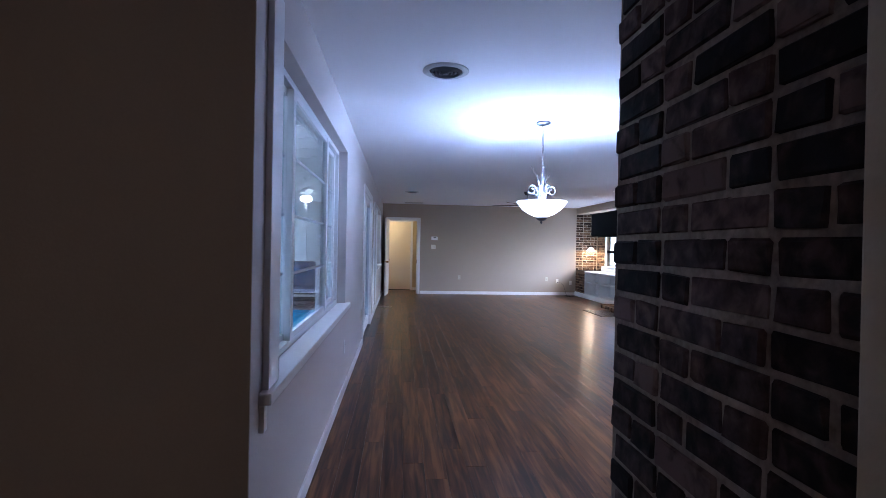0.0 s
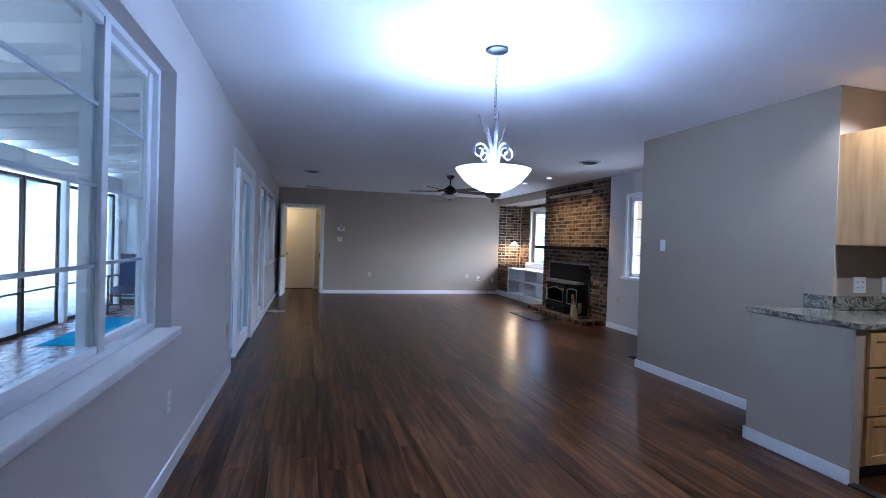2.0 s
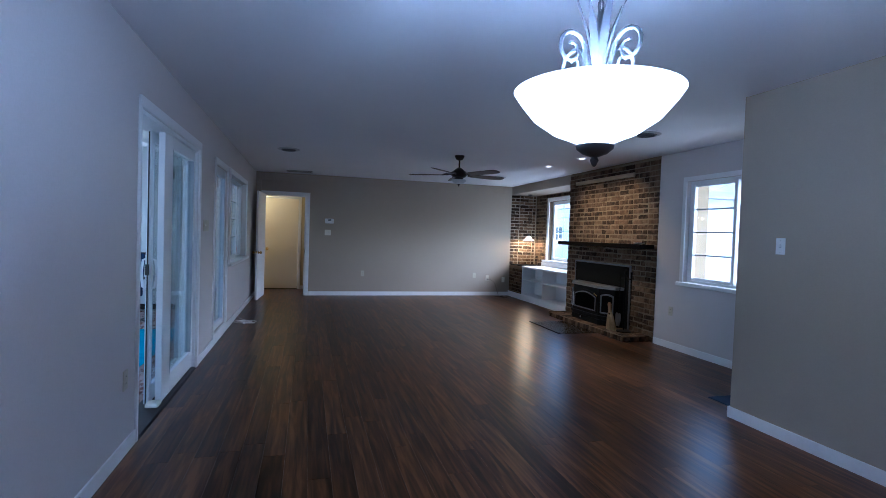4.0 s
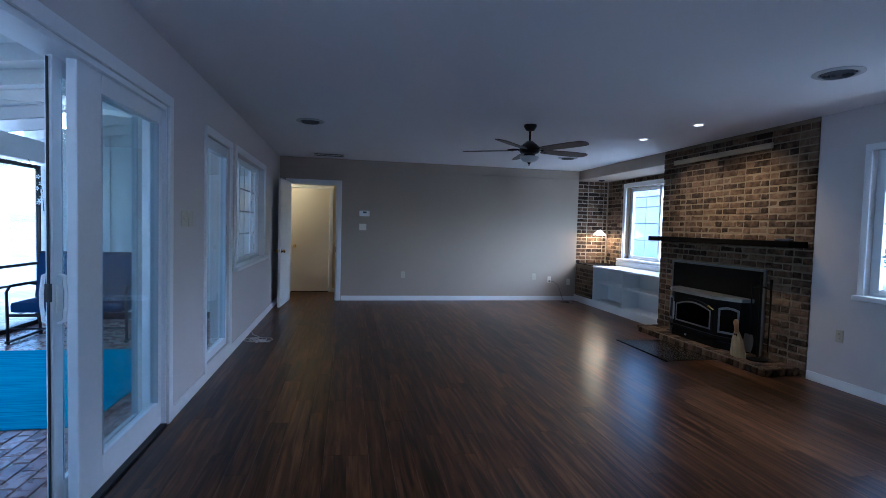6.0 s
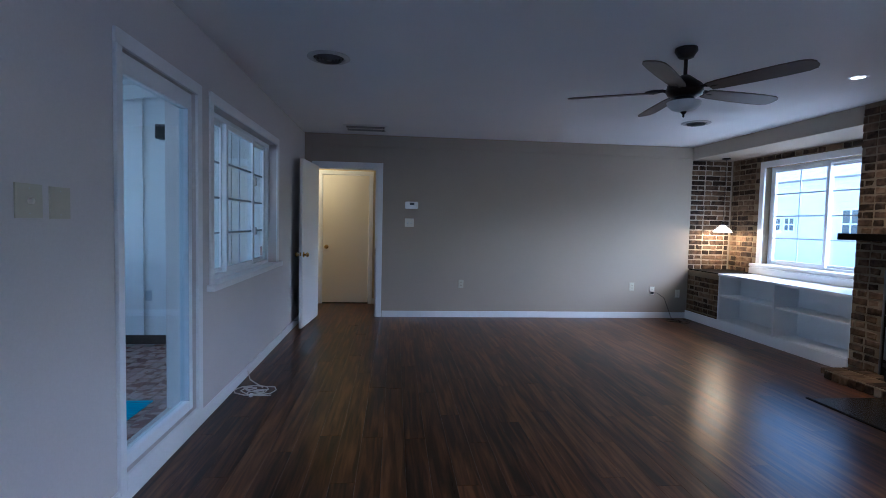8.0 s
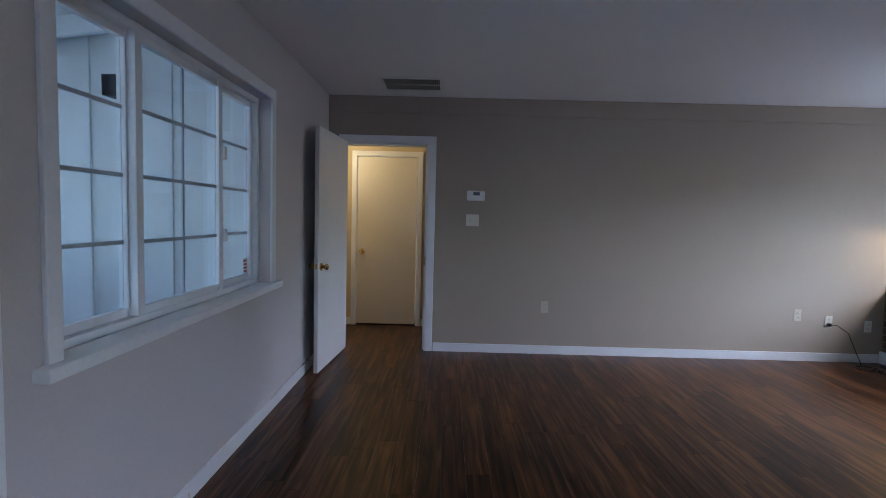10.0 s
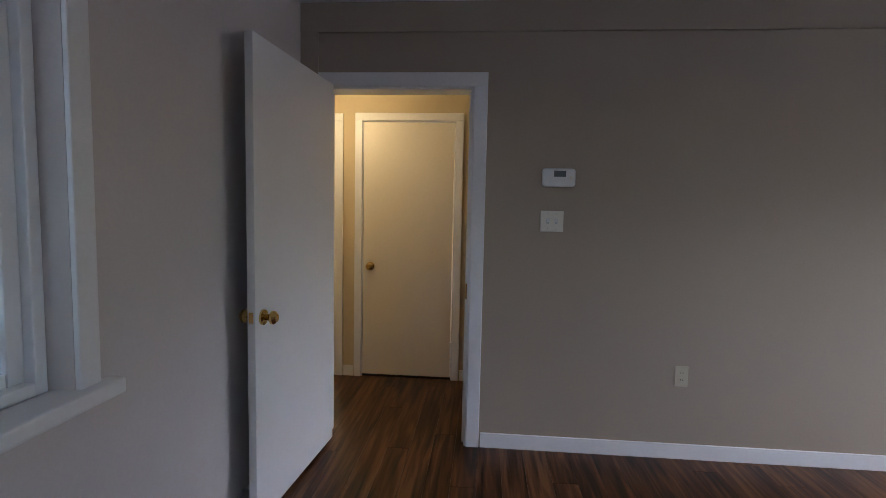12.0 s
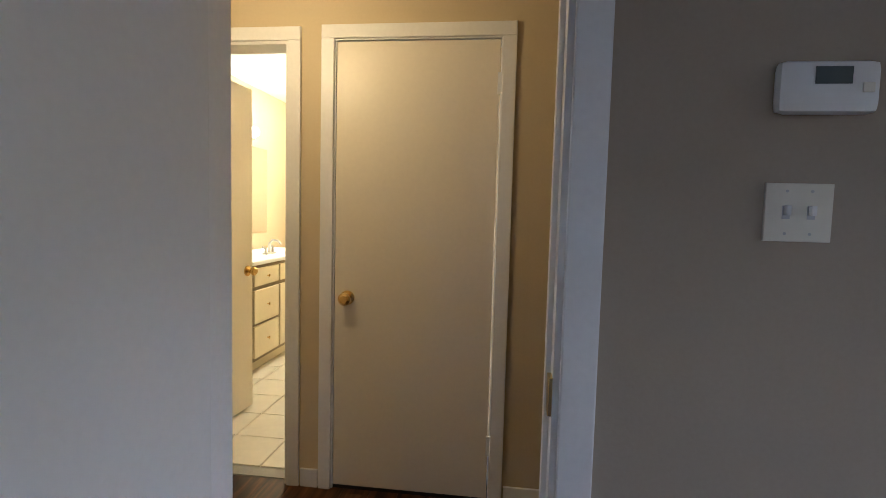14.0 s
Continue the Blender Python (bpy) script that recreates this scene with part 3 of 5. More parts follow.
window_unit("window_2", RW + 0.09, -1, *WIN2, [(0, 0.52, 1), (0.48, 1, 1)], 4, "white gridded window with bright daylight outside")
window_unit("window_4", AW + 0.12, -1, *WIN4, [(0, 0.52, 2), (0.48, 1, 2)], 4, "white gridded alcove window onto the garden")


def glazed_panel(name, parent, x, y0, y1, z0, z1, st, bot, top, t=0.035, lst=None):
    ls = st if lst is None else lst
    p = part(name, boxed(x - t / 2, x + t / 2, y0, y0 + ls, z0, z1, 0.006), M_VINYL, parent)
    part("stile", boxed(x - t / 2, x + t / 2, y1 - st, y1, z0, z1, 0.006), M_VINYL, p)
    part("rail", boxed(x - t / 2, x + t / 2, y0 + ls, y1 - st, z0, z0 + bot, 0.006), M_VINYL, p)
    part("rail", boxed(x - t / 2, x + t / 2, y0 + ls, y1 - st, z1 - top, z1, 0.006), M_VINYL, p)
    g = part("pane", boxed(x - 0.003, x + 0.003, y0 + ls, y1 - st, z0 + bot, z1 - top), M_GLASS, p)
    g.visible_shadow = False
    part("gasket", boxed(x - t / 2 - 0.001, x + t / 2 + 0.001, y0 + ls, y0 + ls + 0.006, z0 + bot, z1 - top), M_MUNTIN, p)
    part("gasket", boxed(x - t / 2 - 0.001, x + t / 2 + 0.001, y1 - st - 0.006, y1 - st, z0 + bot, z1 - top), M_MUNTIN, p)
    return p


slider = thing("door_1", "white sliding glass patio door, slid half open", "sliding door", kind="structure")
part("door_frame", boxed(-0.18, LW, SLIDE[0], SLIDE[0] + 0.02, 0, SLIDE[3], 0.003), M_VINYL, slider)
part("door_frame", boxed(-0.18, LW, SLIDE[1] - 0.02, SLIDE[1], 0, SLIDE[3], 0.003), M_VINYL, slider)
part("door_frame", boxed(-0.18, LW, SLIDE[0] + 0.02, SLIDE[1] - 0.02, SLIDE[3] - 0.03, SLIDE[3], 0.003), M_VINYL, slider)
part("track", boxed(-0.19, LW + 0.01, SLIDE[0] + 0.02, SLIDE[1] - 0.02, -0.05, 0.015, 0.003), M_BLACK, slider, "black sill track")
glazed_panel("fixed_panel", slider, -0.062, 7.69, SLIDE[1] - 0.02, 0.018, SLIDE[3] - 0.03, 0.06, 0.155, 0.095, 0.045, 0.225)
slp = glazed_panel("sliding_panel", slider, -0.135, 7.655, 8.62, 0.018, SLIDE[3] - 0.03, 0.075, 0.13, 0.08, 0.03)
part("edge_seal", boxed(-0.139, -0.131, 7.647, 7.654, 0.02, SLIDE[3] - 0.04), M_SLOT, slp)
def pull(x, s):
    bm = bmesh.new()
    tube(bm, [(x, 7.692, 0.88), (x + s * 0.024, 7.692, 0.89), (x + s * 0.032, 7.692, 0.96), (x + s * 0.032, 7.692, 1.02), (x + s * 0.024, 7.692, 1.09), (x, 7.692, 1.10)], 0.009, 8)
    return bm
part("handle", pull(-0.118, 1), M_VINYL, slp, "white curved pull handle", True)
part("handle", pull(-0.152, -1), M_VINYL, slp, "white curved pull handle", True)
part("latch_plate", boxed(-0.119, -0.112, 7.67, 7.715, 0.93, 1.05, 0.003), M_WHITEPL, slp)
part("latch", boxed(-0.15, -0.124, 7.649, 7.655, 0.98, 1.06), M_SLOT, slp, "black latch slot")
part("foot_block", boxed(-0.12, -0.03, 7.57, 7.68, 0.015, 0.045, 0.012), M_PLASTIC, slider, "beige door stop block")
fx = thing("window_5", "full-height fixed glass panel in a white frame", "window", kind="structure")
glazed_panel("fixed_panel", fx, -0.058, FIXED[0] + 0.002, FIXED[1] - 0.002, FIXED[2] + 0.002, FIXED[3] - 0.002, 0.055, 0.065, 0.095, 0.05)


# ---- doors ----
def knob(parent, y, z, x, s, mat=M_BRASS):
    k = part("door_knob", lathed([(0.0, 0.066), (0.017, 0.064), (0.028, 0.052), (0.028, 0.042), (0.014, 0.03), (0.011, 0.012), (0.032, 0.008), (0.033, 0.0), (0.0, 0.0)], seg=24), mat, parent, "polished brass knob", True)
    k.matrix_basis = pose(x, y, z, 0, 90 * s, 0)
    return k


def leaf_door(name, label, width, height, m, flip=1, thickness=0.035, mat=M_DOOR):
    """Flush leaf along +x from its hinge, with knobs on both faces."""
    d = thing(name, label, "door", m, kind="structure")
    leaf = part("leaf", boxed(0, width, -thickness / 2, thickness / 2, 0.02, height, 0.003), mat, d)
    for s in (-1, 1):
        k = part("door_knob", lathed([(0.0, 0.066), (0.017, 0.064), (0.028, 0.052), (0.028, 0.042), (0.014, 0.03), (0.011, 0.012), (0.032, 0.008), (0.033, 0.0), (0.0, 0.0)], seg=24), M_BRASS, leaf, "polished brass knob", True)
        k.matrix_basis = pose(width - 0.06, s * thickness / 2, 0.90, -90 * s, 0, 0)
    part("latch", boxed(width - 0.002, width + 0.002, -0.009, 0.009, 0.885, 0.93), M_BRASS, leaf)
    for z in (0.22, 1.80):
        part("hinge", boxed(-0.012, 0.008, *sorted((-flip * (thickness / 2 + 0.010), -flip * (thickness / 2 - 0.003))), z, z + 0.09, 0.003), M_DOOR, d, "painted butt hinge")
    return d


leaf_door("door_2", "white flush door standing open against the wall", 0.845, 2.04, pose(0.160, 14.128, 0, 0, 0, -94.2))
leaf_door("door_3", "closed cream-white flush hall door", 0.7115, 2.028, pose(0.7875, HW + 0.015, 0, 0, 0, 180), -1, mat=M_CREAM)
leaf_door("door_4", "white flush bathroom door standing open", 0.70, 2.03, pose(-0.825, HW + 0.13, 0, 0, 0, 86), mat=M_CREAM)
# black slab standing in for the shade in the gap under the door
structure("floor_closet", boxed(0.073, 0.791, HW + 0.005, 15.80, -0.004, 0.018), M_SLOT, "black slab for the shade below the hall door", "floor")
structure("strike_plate", boxed(0.934, 0.9445, 14.152, 14.192, 0.86, 0.945, 0.002), M_BRASS, "small brass strike plate in the jamb", "strike plate")

# ---- chimney mass with its recess for the stove ----
wall("wall_chimney", "x", RW - 0.008, AW + 0.16, C0, C1, 0, CE, [(9.70, 11.16, -0.01, 0.95)], M_MORTAR, "brown brick chimney breast")
structure("firebox_back", boxed(AW - 0.1, AW + 0.1, 9.70, 11.16, 0, 0.95), M_FIREBOX, "sooty back of the fireplace recess", "fireplace")
structure("wall_kitchen_chimney", boxed(1.045, 2.70, 0.3, 1.615, 0, CE), M_MORTAR_OLD, "old brown brick chimney between foyer and kitchen", "wall")
structure("trim_foyer_jamb", boxed(0.985, 1.041, 0.60, 0.85, 0, CE, 0.004), M_WALL, "greige jamb board beside the brick", "trim")
structure("wall_shelf_base", boxed(RW + 0.008, AW, 13.45, FW, 0, 0.715), M_MORTAR, "low brick block beside the shelf", "wall")
structure("hearth", boxed(HX, RW - 0.012, C0 + 0.10, 11.34, 0.0, 0.075), M_MORTAR, "low brick hearth in front of the stove", "hearth")

# ---- fittings on walls and ceiling ----
def round_vent(x, y):
    v = thing("ceiling_vent", "round white ceiling air diffuser with dark slots", "air vent", pose(x, y, CE), "round ceiling vents")
    part("rim", lathed([(0.150, 0.0), (0.152, -0.006), (0.135, -0.014), (0.112, -0.012), (0.108, 0.0)], seg=40), M_VENTRIM, v, "", True)
    part("throat", lathed([(0.108, -0.001), (0.0, -0.001)], seg=40), M_SLOT, v)
    for r in (0.090, 0.066, 0.042):
        part("ring", lathed([(r + 0.005, -0.010), (r + 0.001, -0.022), (r - 0.003, -0.020), (r - 0.001, -0.004), (r + 0.003, -0.004), (r + 0.005, -0.010)], seg=40), M_VENT, v, "", True)
    part("cone", lathed([(0.0, -0.026), (0.018, -0.024), (0.026, -0.006), (0.0, -0.006)], seg=24), M_VENT, v, "", True)
    return v


for vx, vy in ((0.748, 3.58), (0.71, 10.97), (4.42, 8.11), (4.50, 12.55)):
    round_vent(vx, vy)
grille = thing("return_grille", "rectangular white ceiling grille with dark slats", "air vent", pose(0.82, 13.68, CE))
for a in ((-0.27, 0.27, -0.21, -0.18), (-0.27, 0.27, 0.18, 0.21), (-0.27, -0.24, -0.18, 0.18), (0.24, 0.27, -0.18, 0.18)):
    part("frame", boxed(*a, -0.010, 0, 0.003), M_TRIM, grille)
part("backing", boxed(-0.24, 0.24, -0.18, 0.18, -0.002, 0), M_SLOT, grille)
for i in range(24):
    x = -0.23 + i * 0.02
    part("slat", boxed(x - 0.003, x + 0.003, -0.18, 0.18, -0.009, -0.003), M_VENTRIM, grille)
part("bar", boxed(-0.24, 0.24, -0.004, 0.004, -0.010, -0.003), M_PLASTIC, grille)


def downlight(x, y, r, label):
    d = thing("recessed_light", label, "ceiling light", pose(x, y, CE), "recessed lights")
    part("rim", lathed([(r + 0.018, 0.0), (r + 0.018, -0.004), (r, -0.007), (r, 0.0)], seg=32), M_TRIM, d, "", True)
    part("lens", lathed([(r, -0.002), (r * 0.6, -0.005), (0.0, -0.006)], seg=32), M_CAN, d, "", True)


downlight(4.65, 10.76, 0.045, "small lit eyeball downlight above the chimney")
downlight(4.69, 9.84, 0.045, "small lit eyeball downlight above the chimney")
downlight(4.12, 4.14, 0.075, "lit recessed kitchen downlight")
# unseen downlight, added around the second kitchen lamp
downlight(4.10, 2.60, 0.075, "lit recessed kitchen downlight")


def plate(name, m, label, cat, w=0.07, h=0.115, mat=M_PLASTIC, kind="outlet", n=1, group=""):
    """A wall plate in the plane x, z, facing -y."""
    p = thing(name, label, cat, m, group)
    part("cover", boxed(-w / 2, w / 2, -0.006, 0, -h / 2, h / 2, 0.002), mat, p)
    for k in range(n):
        cx = (k - (n - 1) / 2) * 0.046
        if kind == "outlet":
            for dz in (-0.02, 0.02):
                s = part("socket", boxed(cx - 0.016, cx + 0.016, -0.0085, -0.006, dz - 0.014, dz + 0.014, 0.001), mat, p)
                for dx in (-0.006, 0.006):
                    part("slot", boxed(cx + dx - 0.0012, cx + dx + 0.0012, -0.0092, -0.0085, dz - 0.004, dz + 0.006), M_SLOT, s)
        elif kind == "toggle":
            part("toggle", boxed(cx - 0.005, cx + 0.005, -0.018, -0.006, -0.006, 0.014, 0.002), M_WHITEPL, p)
            part("slot", boxed(cx - 0.007, cx + 0.007, -0.0075, -0.006, -0.013, 0.013), M_VENTRIM, p)
        elif kind == "dial":
            part("dial", lathed([(0.0, 0.014), (0.009, 0.012), (0.010, 0.0)], seg=20), M_PLASTIC, p, "round dimmer knob", True).matrix_basis = pose(cx, -0.006, 0, 90, 0, 0)
        for dz in (-0.042, 0.042):
            part("screw", lathed([(0, 0.0015), (0.003, 0.001), (0.003, 0)], seg=8), M_STEEL, p).matrix_basis = pose(cx, -0.006, dz, 90, 0, 0)
    return p


NORTH, WEST, EAST, PIER = 0, 90, -90, -90
plate("outlet", pose(2.14, FW, 0.47), "almond duplex outlet on the end wall", "outlet", mat=M_ALMOND, group="outlets")
plate("outlet", pose(4.64, FW, 0.455), "almond duplex outlet on the end wall", "outlet", mat=M_ALMOND, group="outlets")
plate("outlet", pose(4.95, FW, 0.40), "cream outlet with a lamp cord plugged in", "outlet", group="outlets")
plate("outlet", pose(5.34, FW, 0.36), "cream outlet beside the alcove", "outlet", group="outlets")
plate("outlet", pose(RW, 8.875, 0.475, 0, 0, EAST), "almond outlet below the east window", "outlet", mat=M_ALMOND, group="outlets")
plate("outlet", pose(LW, 4.88, 0.41, 0, 0, WEST), "white outlet below the porch window", "outlet", mat=M_WHITEPL, group="outlets")
plate("outlet", pose(LW, 6.82, 0.44, 0, 0, WEST), "almond outlet beside the sliding door", "outlet", mat=M_ALMOND, group="outlets")
plate("light_switch", pose(1.402, FW, 1.31), "cream double light switch below the thermostat", "light switch", 0.125, kind="toggle", n=2)
plate("light_switch", pose(4.22, 6.32, 1.35, 0, 0, PIER), "white light switch on the partition wall", "light switch", mat=M_WHITEPL, kind="toggle")
plate("dimmer_switch", pose(LW, 9.06, 1.362, 0, 0, WEST), "almond dimmer plate with a round knob", "light switch", 0.125, mat=M_ALMOND, kind="dial")
plate("light_switch", pose(LW, 9.215, 1.36, 0, 0, WEST), "blank almond wall plate beside the dimmer", "wall plate", 0.11, mat=M_ALMOND, kind="blank")
plate("outlet", pose(4.46, 4.58, 1.10), "white kitchen outlet above the counter", "outlet", 0.115, mat=M_WHITEPL, n=2, group="outlets")
plate("light_switch", pose(4.71, 4.58, 1.10), "white kitchen switch above the counter", "light switch", mat=M_WHITEPL, kind="toggle")
th = thing("thermostat", "white wall thermostat with a grey display", "thermostat", pose(1.428, FW, 1.548))
part("body", boxed(-0.09, 0.09, -0.032, 0, -0.05, 0.05, 0.018), M_WHITEPL, th, "", True)
part("display", boxed(-0.028, 0.036, -0.0335, -0.031, 0.004, 0.036), M_LCD, th, "grey display")
part("button", boxed(0.055, 0.075, -0.0345, -0.031, -0.012, 0.006, 0.001), M_PLASTIC, th)
st = thing("door_stop", "small white hinge stop behind the door", "door stop", pose(LW, 13.42, 0.09))
part("rod", lathed([(0.006, 0.0), (0.006, 0.06)], seg=10), M_STEEL, st).matrix_basis = pose(0, 0, 0, 0, 90, 0)
part("tip", lathed([(0.0, 0.075), (0.011, 0.072), (0.011, 0.058), (0.0, 0.058)], seg=12), M_WHITEPL, st, "white rubber tip", True).matrix_basis = pose(0, 0, 0, 0, 90, 0)

# unseen dome, added as the body of the extra foyer lamp
fd = thing("added_foyer_dome", "unseen dome light added to brighten the foyer", "ceiling light", pose(-0.7, -1.5, CE))
part("rim", lathed([(0.15, 0.0), (0.15, -0.02), (0.13, -0.025), (0.13, 0.0)], seg=32), M_TRIM, fd, "", True)
part("dome", lathed([(0.13, -0.02), (0.11, -0.06), (0.06, -0.085), (0.0, -0.09)], seg=32), M_LAMPGLASS, fd, "glowing glass dome", True)

# ---- dining pendant ----
pd = thing("pendant_light", "lit frosted glass bowl pendant with scrolled metal leaves", "pendant lamp", pose(1.755, 4.79, CE))
part("canopy", lathed([(0.0, 0.0), (0.064, 0.0), (0.066, -0.012), (0.05, -0.022), (0.012, -0.028), (0.0, -0.028)], seg=32), M_PEWTER, pd, "", True)
for i in range(19):
    bm = bmesh.new()
    tube(bm, [(0.008 * math.cos(a), 0, 0.017 * math.sin(a)) for a in (2 * math.pi * k / 10 for k in range(10))], 0.0022, 6, True)
    part("chain_link", bm, M_PEWTER, pd, "", True).matrix_basis = pose(0, 0, -0.042 - i * 0.0262, 0, 0, 90 * (i % 2) + 20)
part("cord", tubed([(0.004, 0, -0.03), (-0.004, 0.003, -0.2), (0.004, 0, -0.4), (0, 0, -0.7)], 0.002, 6), M_CORD, pd)
BOWL_Z = -0.725
part("bowl", lathed([(0.0, -0.138), (0.06, -0.134), (0.115, -0.112), (0.172, -0.072), (0.211, -0.024), (0.227, 0.0), (0.221, 0.001), (0.205, -0.021), (0.166, -0.065), (0.111, -0.105), (0.056, -0.126), (0.0, -0.129)], (0, 0, BOWL_Z), 48), M_BOWL, pd, "glowing white glass bowl", True)
part("finial", lathed([(0.0, -0.205), (0.006, -0.200), (0.012, -0.186), (0.008, -0.178), (0.034, -0.168), (0.050, -0.155), (0.052, -0.146), (0.0, -0.146)], (0, 0, BOWL_Z), 24), M_PEWTER, pd, "", True)
part("stem", lathed([(0.009, -0.14), (0.009, 0.03), (0.02, 0.05), (0.009, 0.07), (0.006, 0.22)], (0, 0, BOWL_Z), 16), M_PEWTER, pd, "", True)
for k in range(4):
    a = math.pi / 2 * k + 0.25
    pts, rad = [], []
    for i in range(34):
        s = i / 33
        if s < 0.35:
            r, z = 0.025 + 0.025 * (s / 0.35), 0.0 + 0.10 * (s / 0.35)
        else:
            q = (s - 0.35) / 0.65
            ang, rr = math.pi - q * 2.6 * math.pi, 0.052 * (1 - 0.72 * q)
            r, z = 0.102 + rr * math.cos(ang), 0.10 + rr * math.sin(ang)
        pts.append((r * math.cos(a), r * math.sin(a), BOWL_Z + z))
        rad.append(0.007 * (1.15 - 0.6 * s))
    part("scroll", tubed(pts, rad, 8), M_PEWTER, pd, "", True)
for k in range(7):
    a = 2 * math.pi * k / 7 + 0.1
    h, out = (0.30, 0.085) if k % 2 else (0.22, 0.06)
    bm = bmesh.new()
    rows = []
    for i in range(9):
        s = i / 8
        c = Vector(((0.012 + out * s ** 1.7) * math.cos(a), (0.012 + out * s ** 1.7) * math.sin(a), BOWL_Z + 0.03 + h * s))
        w = 0.011 * math.sin(math.pi * min(1, 0.12 + 0.88 * s)) + 0.001
        side = Vector((-math.sin(a), math.cos(a), 0))
        rad = Vector((math.cos(a), math.sin(a), 0)) * 0.002
        rows.append([bm.verts.new(c + side * w), bm.verts.new(c + rad), bm.verts.new(c - side * w), bm.verts.new(c - rad)])
    for p, q in zip(rows, rows[1:]):
        for i in range(4):
            bm.faces.new((p[i], p[(i + 1) % 4], q[(i + 1) % 4], q[i]))
    part("leaf", bm, M_PEWTER, pd, "", True)

# ---- ceiling fans ----
def ceiling_fan(m, label, mats, phase, radius, drop, glow, blades=5):
    body, blade, glass = mats
    f = thing("ceiling_fan", label, "ceiling fan", m, "ceiling fans")
    part("canopy", lathed([(0.0, 0.0), (0.068, 0.0), (0.07, -0.02), (0.045, -0.06), (0.018, -0.07), (0.0, -0.07)], seg=28), body, f, "", True)
    part("rod", lathed([(0.012, -0.06), (0.012, -drop)], seg=12), body, f, "", True)
    part("motor", lathed([(0.0, -drop + 0.03), (0.03, -drop + 0.025), (0.06, -drop), (0.105, -drop - 0.035), (0.115, -drop - 0.075), (0.10, -drop - 0.10), (0.07, -drop - 0.115), (0.0, -drop - 0.118)], seg=36), body, f, "", True)
    part("switch_cup", lathed([(0.06, -drop - 0.115), (0.065, -drop - 0.135), (0.085, -drop - 0.145), (0.0, -drop - 0.146)], seg=28), body, f, "", True)
    if glow:
        part("globe", lathed([(0.075, -drop - 0.145), (0.11, -drop - 0.17), (0.115, -drop - 0.21), (0.09, -drop - 0.25), (0.045, -drop - 0.268), (0.0, -drop - 0.272)], seg=32), glass, f, "glowing globe shade", True)
    else:
        part("glass_bowl", lathed([(0.105, -drop - 0.145), (0.10, -drop - 0.165), (0.075, -drop - 0.19), (0.035, -drop - 0.205), (0.0, -drop - 0.208)], seg=32), glass, f, "frosted glass bowl", True)
        part("finial", lathed([(0.0, -drop - 0.245), (0.008, -drop - 0.235), (0.006, -drop - 0.225), (0.018, -drop - 0.212), (0.02, -drop - 0.204), (0.0, -drop - 0.204)], seg=16), body, f, "", True)
    for k in range(blades):
        bm = bmesh.new()
        prof = [(0.16, 0.045), (0.22, 0.056), (0.40, 0.066), (0.58, 0.069), (0.68, 0.064), (0.72, 0.048), (0.735, 0.022)]
        prof = [(r * radius / 0.735, w) for r, w in prof]
        outline = [(r, w) for r, w in prof] + [(r, -w) for r, w in reversed(prof)]
        top = [bm.verts.new((x, y, 0.004 - 0.19 * y)) for x, y in outline]
        bot = [bm.verts.new((x, y, -0.004 - 0.19 * y)) for x, y in outline]
        bm.faces.new(top)
        bm.faces.new(bot[::-1])
        for i in range(len(outline)):
            j = (i + 1) % len(outline)
            bm.faces.new((top[i], bot[i], bot[j], top[j]))
        b = part("blade", bm, blade, f)
        b.matrix_basis = pose(0, 0, -drop - 0.075, 0, 0, phase + 360 / blades * k)
        part("blade_arm", tubed([(0.09, 0, 0.0), (0.13, 0, 0.012), (0.19, 0, 0.008), (0.24, 0, 0.006)], [0.014, 0.010, 0.016, 0.008], 8), body, b, "", True)
    return f


ceiling_fan(pose(3.065, 10.40, CE), "dark bronze five-blade ceiling fan with an unlit glass bowl", (M_BRONZE, M_BLADE, M_FANGLASS), 154, 0.74, 0.20, False)

# ---- kitchen corner ----
structure("half_wall", boxed(3.69, 3.762, 4.05, 4.75, 0, 0.885), M_WALL, "greige end panel of the kitchen counter", "wall")
structure("baseboard_half_wall", boxed(3.676, 3.69, 4.05, 4.764, 0, 0.085, 0.003), M_TRIM, "white painted baseboard", "baseboard")
structure("baseboard_half_wall_end", boxed(3.676, 4.205, 4.75, 4.764, 0, 0.085, 0.003), M_TRIM, "white painted baseboard", "baseboard")
structure("half_wall_return", boxed(3.762, 4.22, 4.67, 4.75, 0, 0.885), M_WALL, "greige back panel of the kitchen counter", "wall")
def shaker(bm, x0, x1, y, z0, z1, t=0.02, rail=0.05):
    box(bm, x0, x1, y - 0.008, y, z0, z1)
    for a in ((x0, x0 + rail, z0, z1), (x1 - rail, x1, z0, z1), (x0 + rail, x1 - rail, z0, z0 + rail), (x0 + rail, x1 - rail, z1 - rail, z1)):
        box(bm, a[0], a[1], y - t, y - 0.008, a[2], a[3], 0.003)
    return bm


def cab_knob(parent, x, y, z, mat=M_STEEL):
    k = part("knob", lathed([(0.0, 0.024), (0.010, 0.022), (0.013, 0.016), (0.006, 0.010), (0.005, 0.0)], seg=16), mat, parent, "round metal knob", True)
    k.matrix_basis = pose(x, y, z, 90, 0, 0)


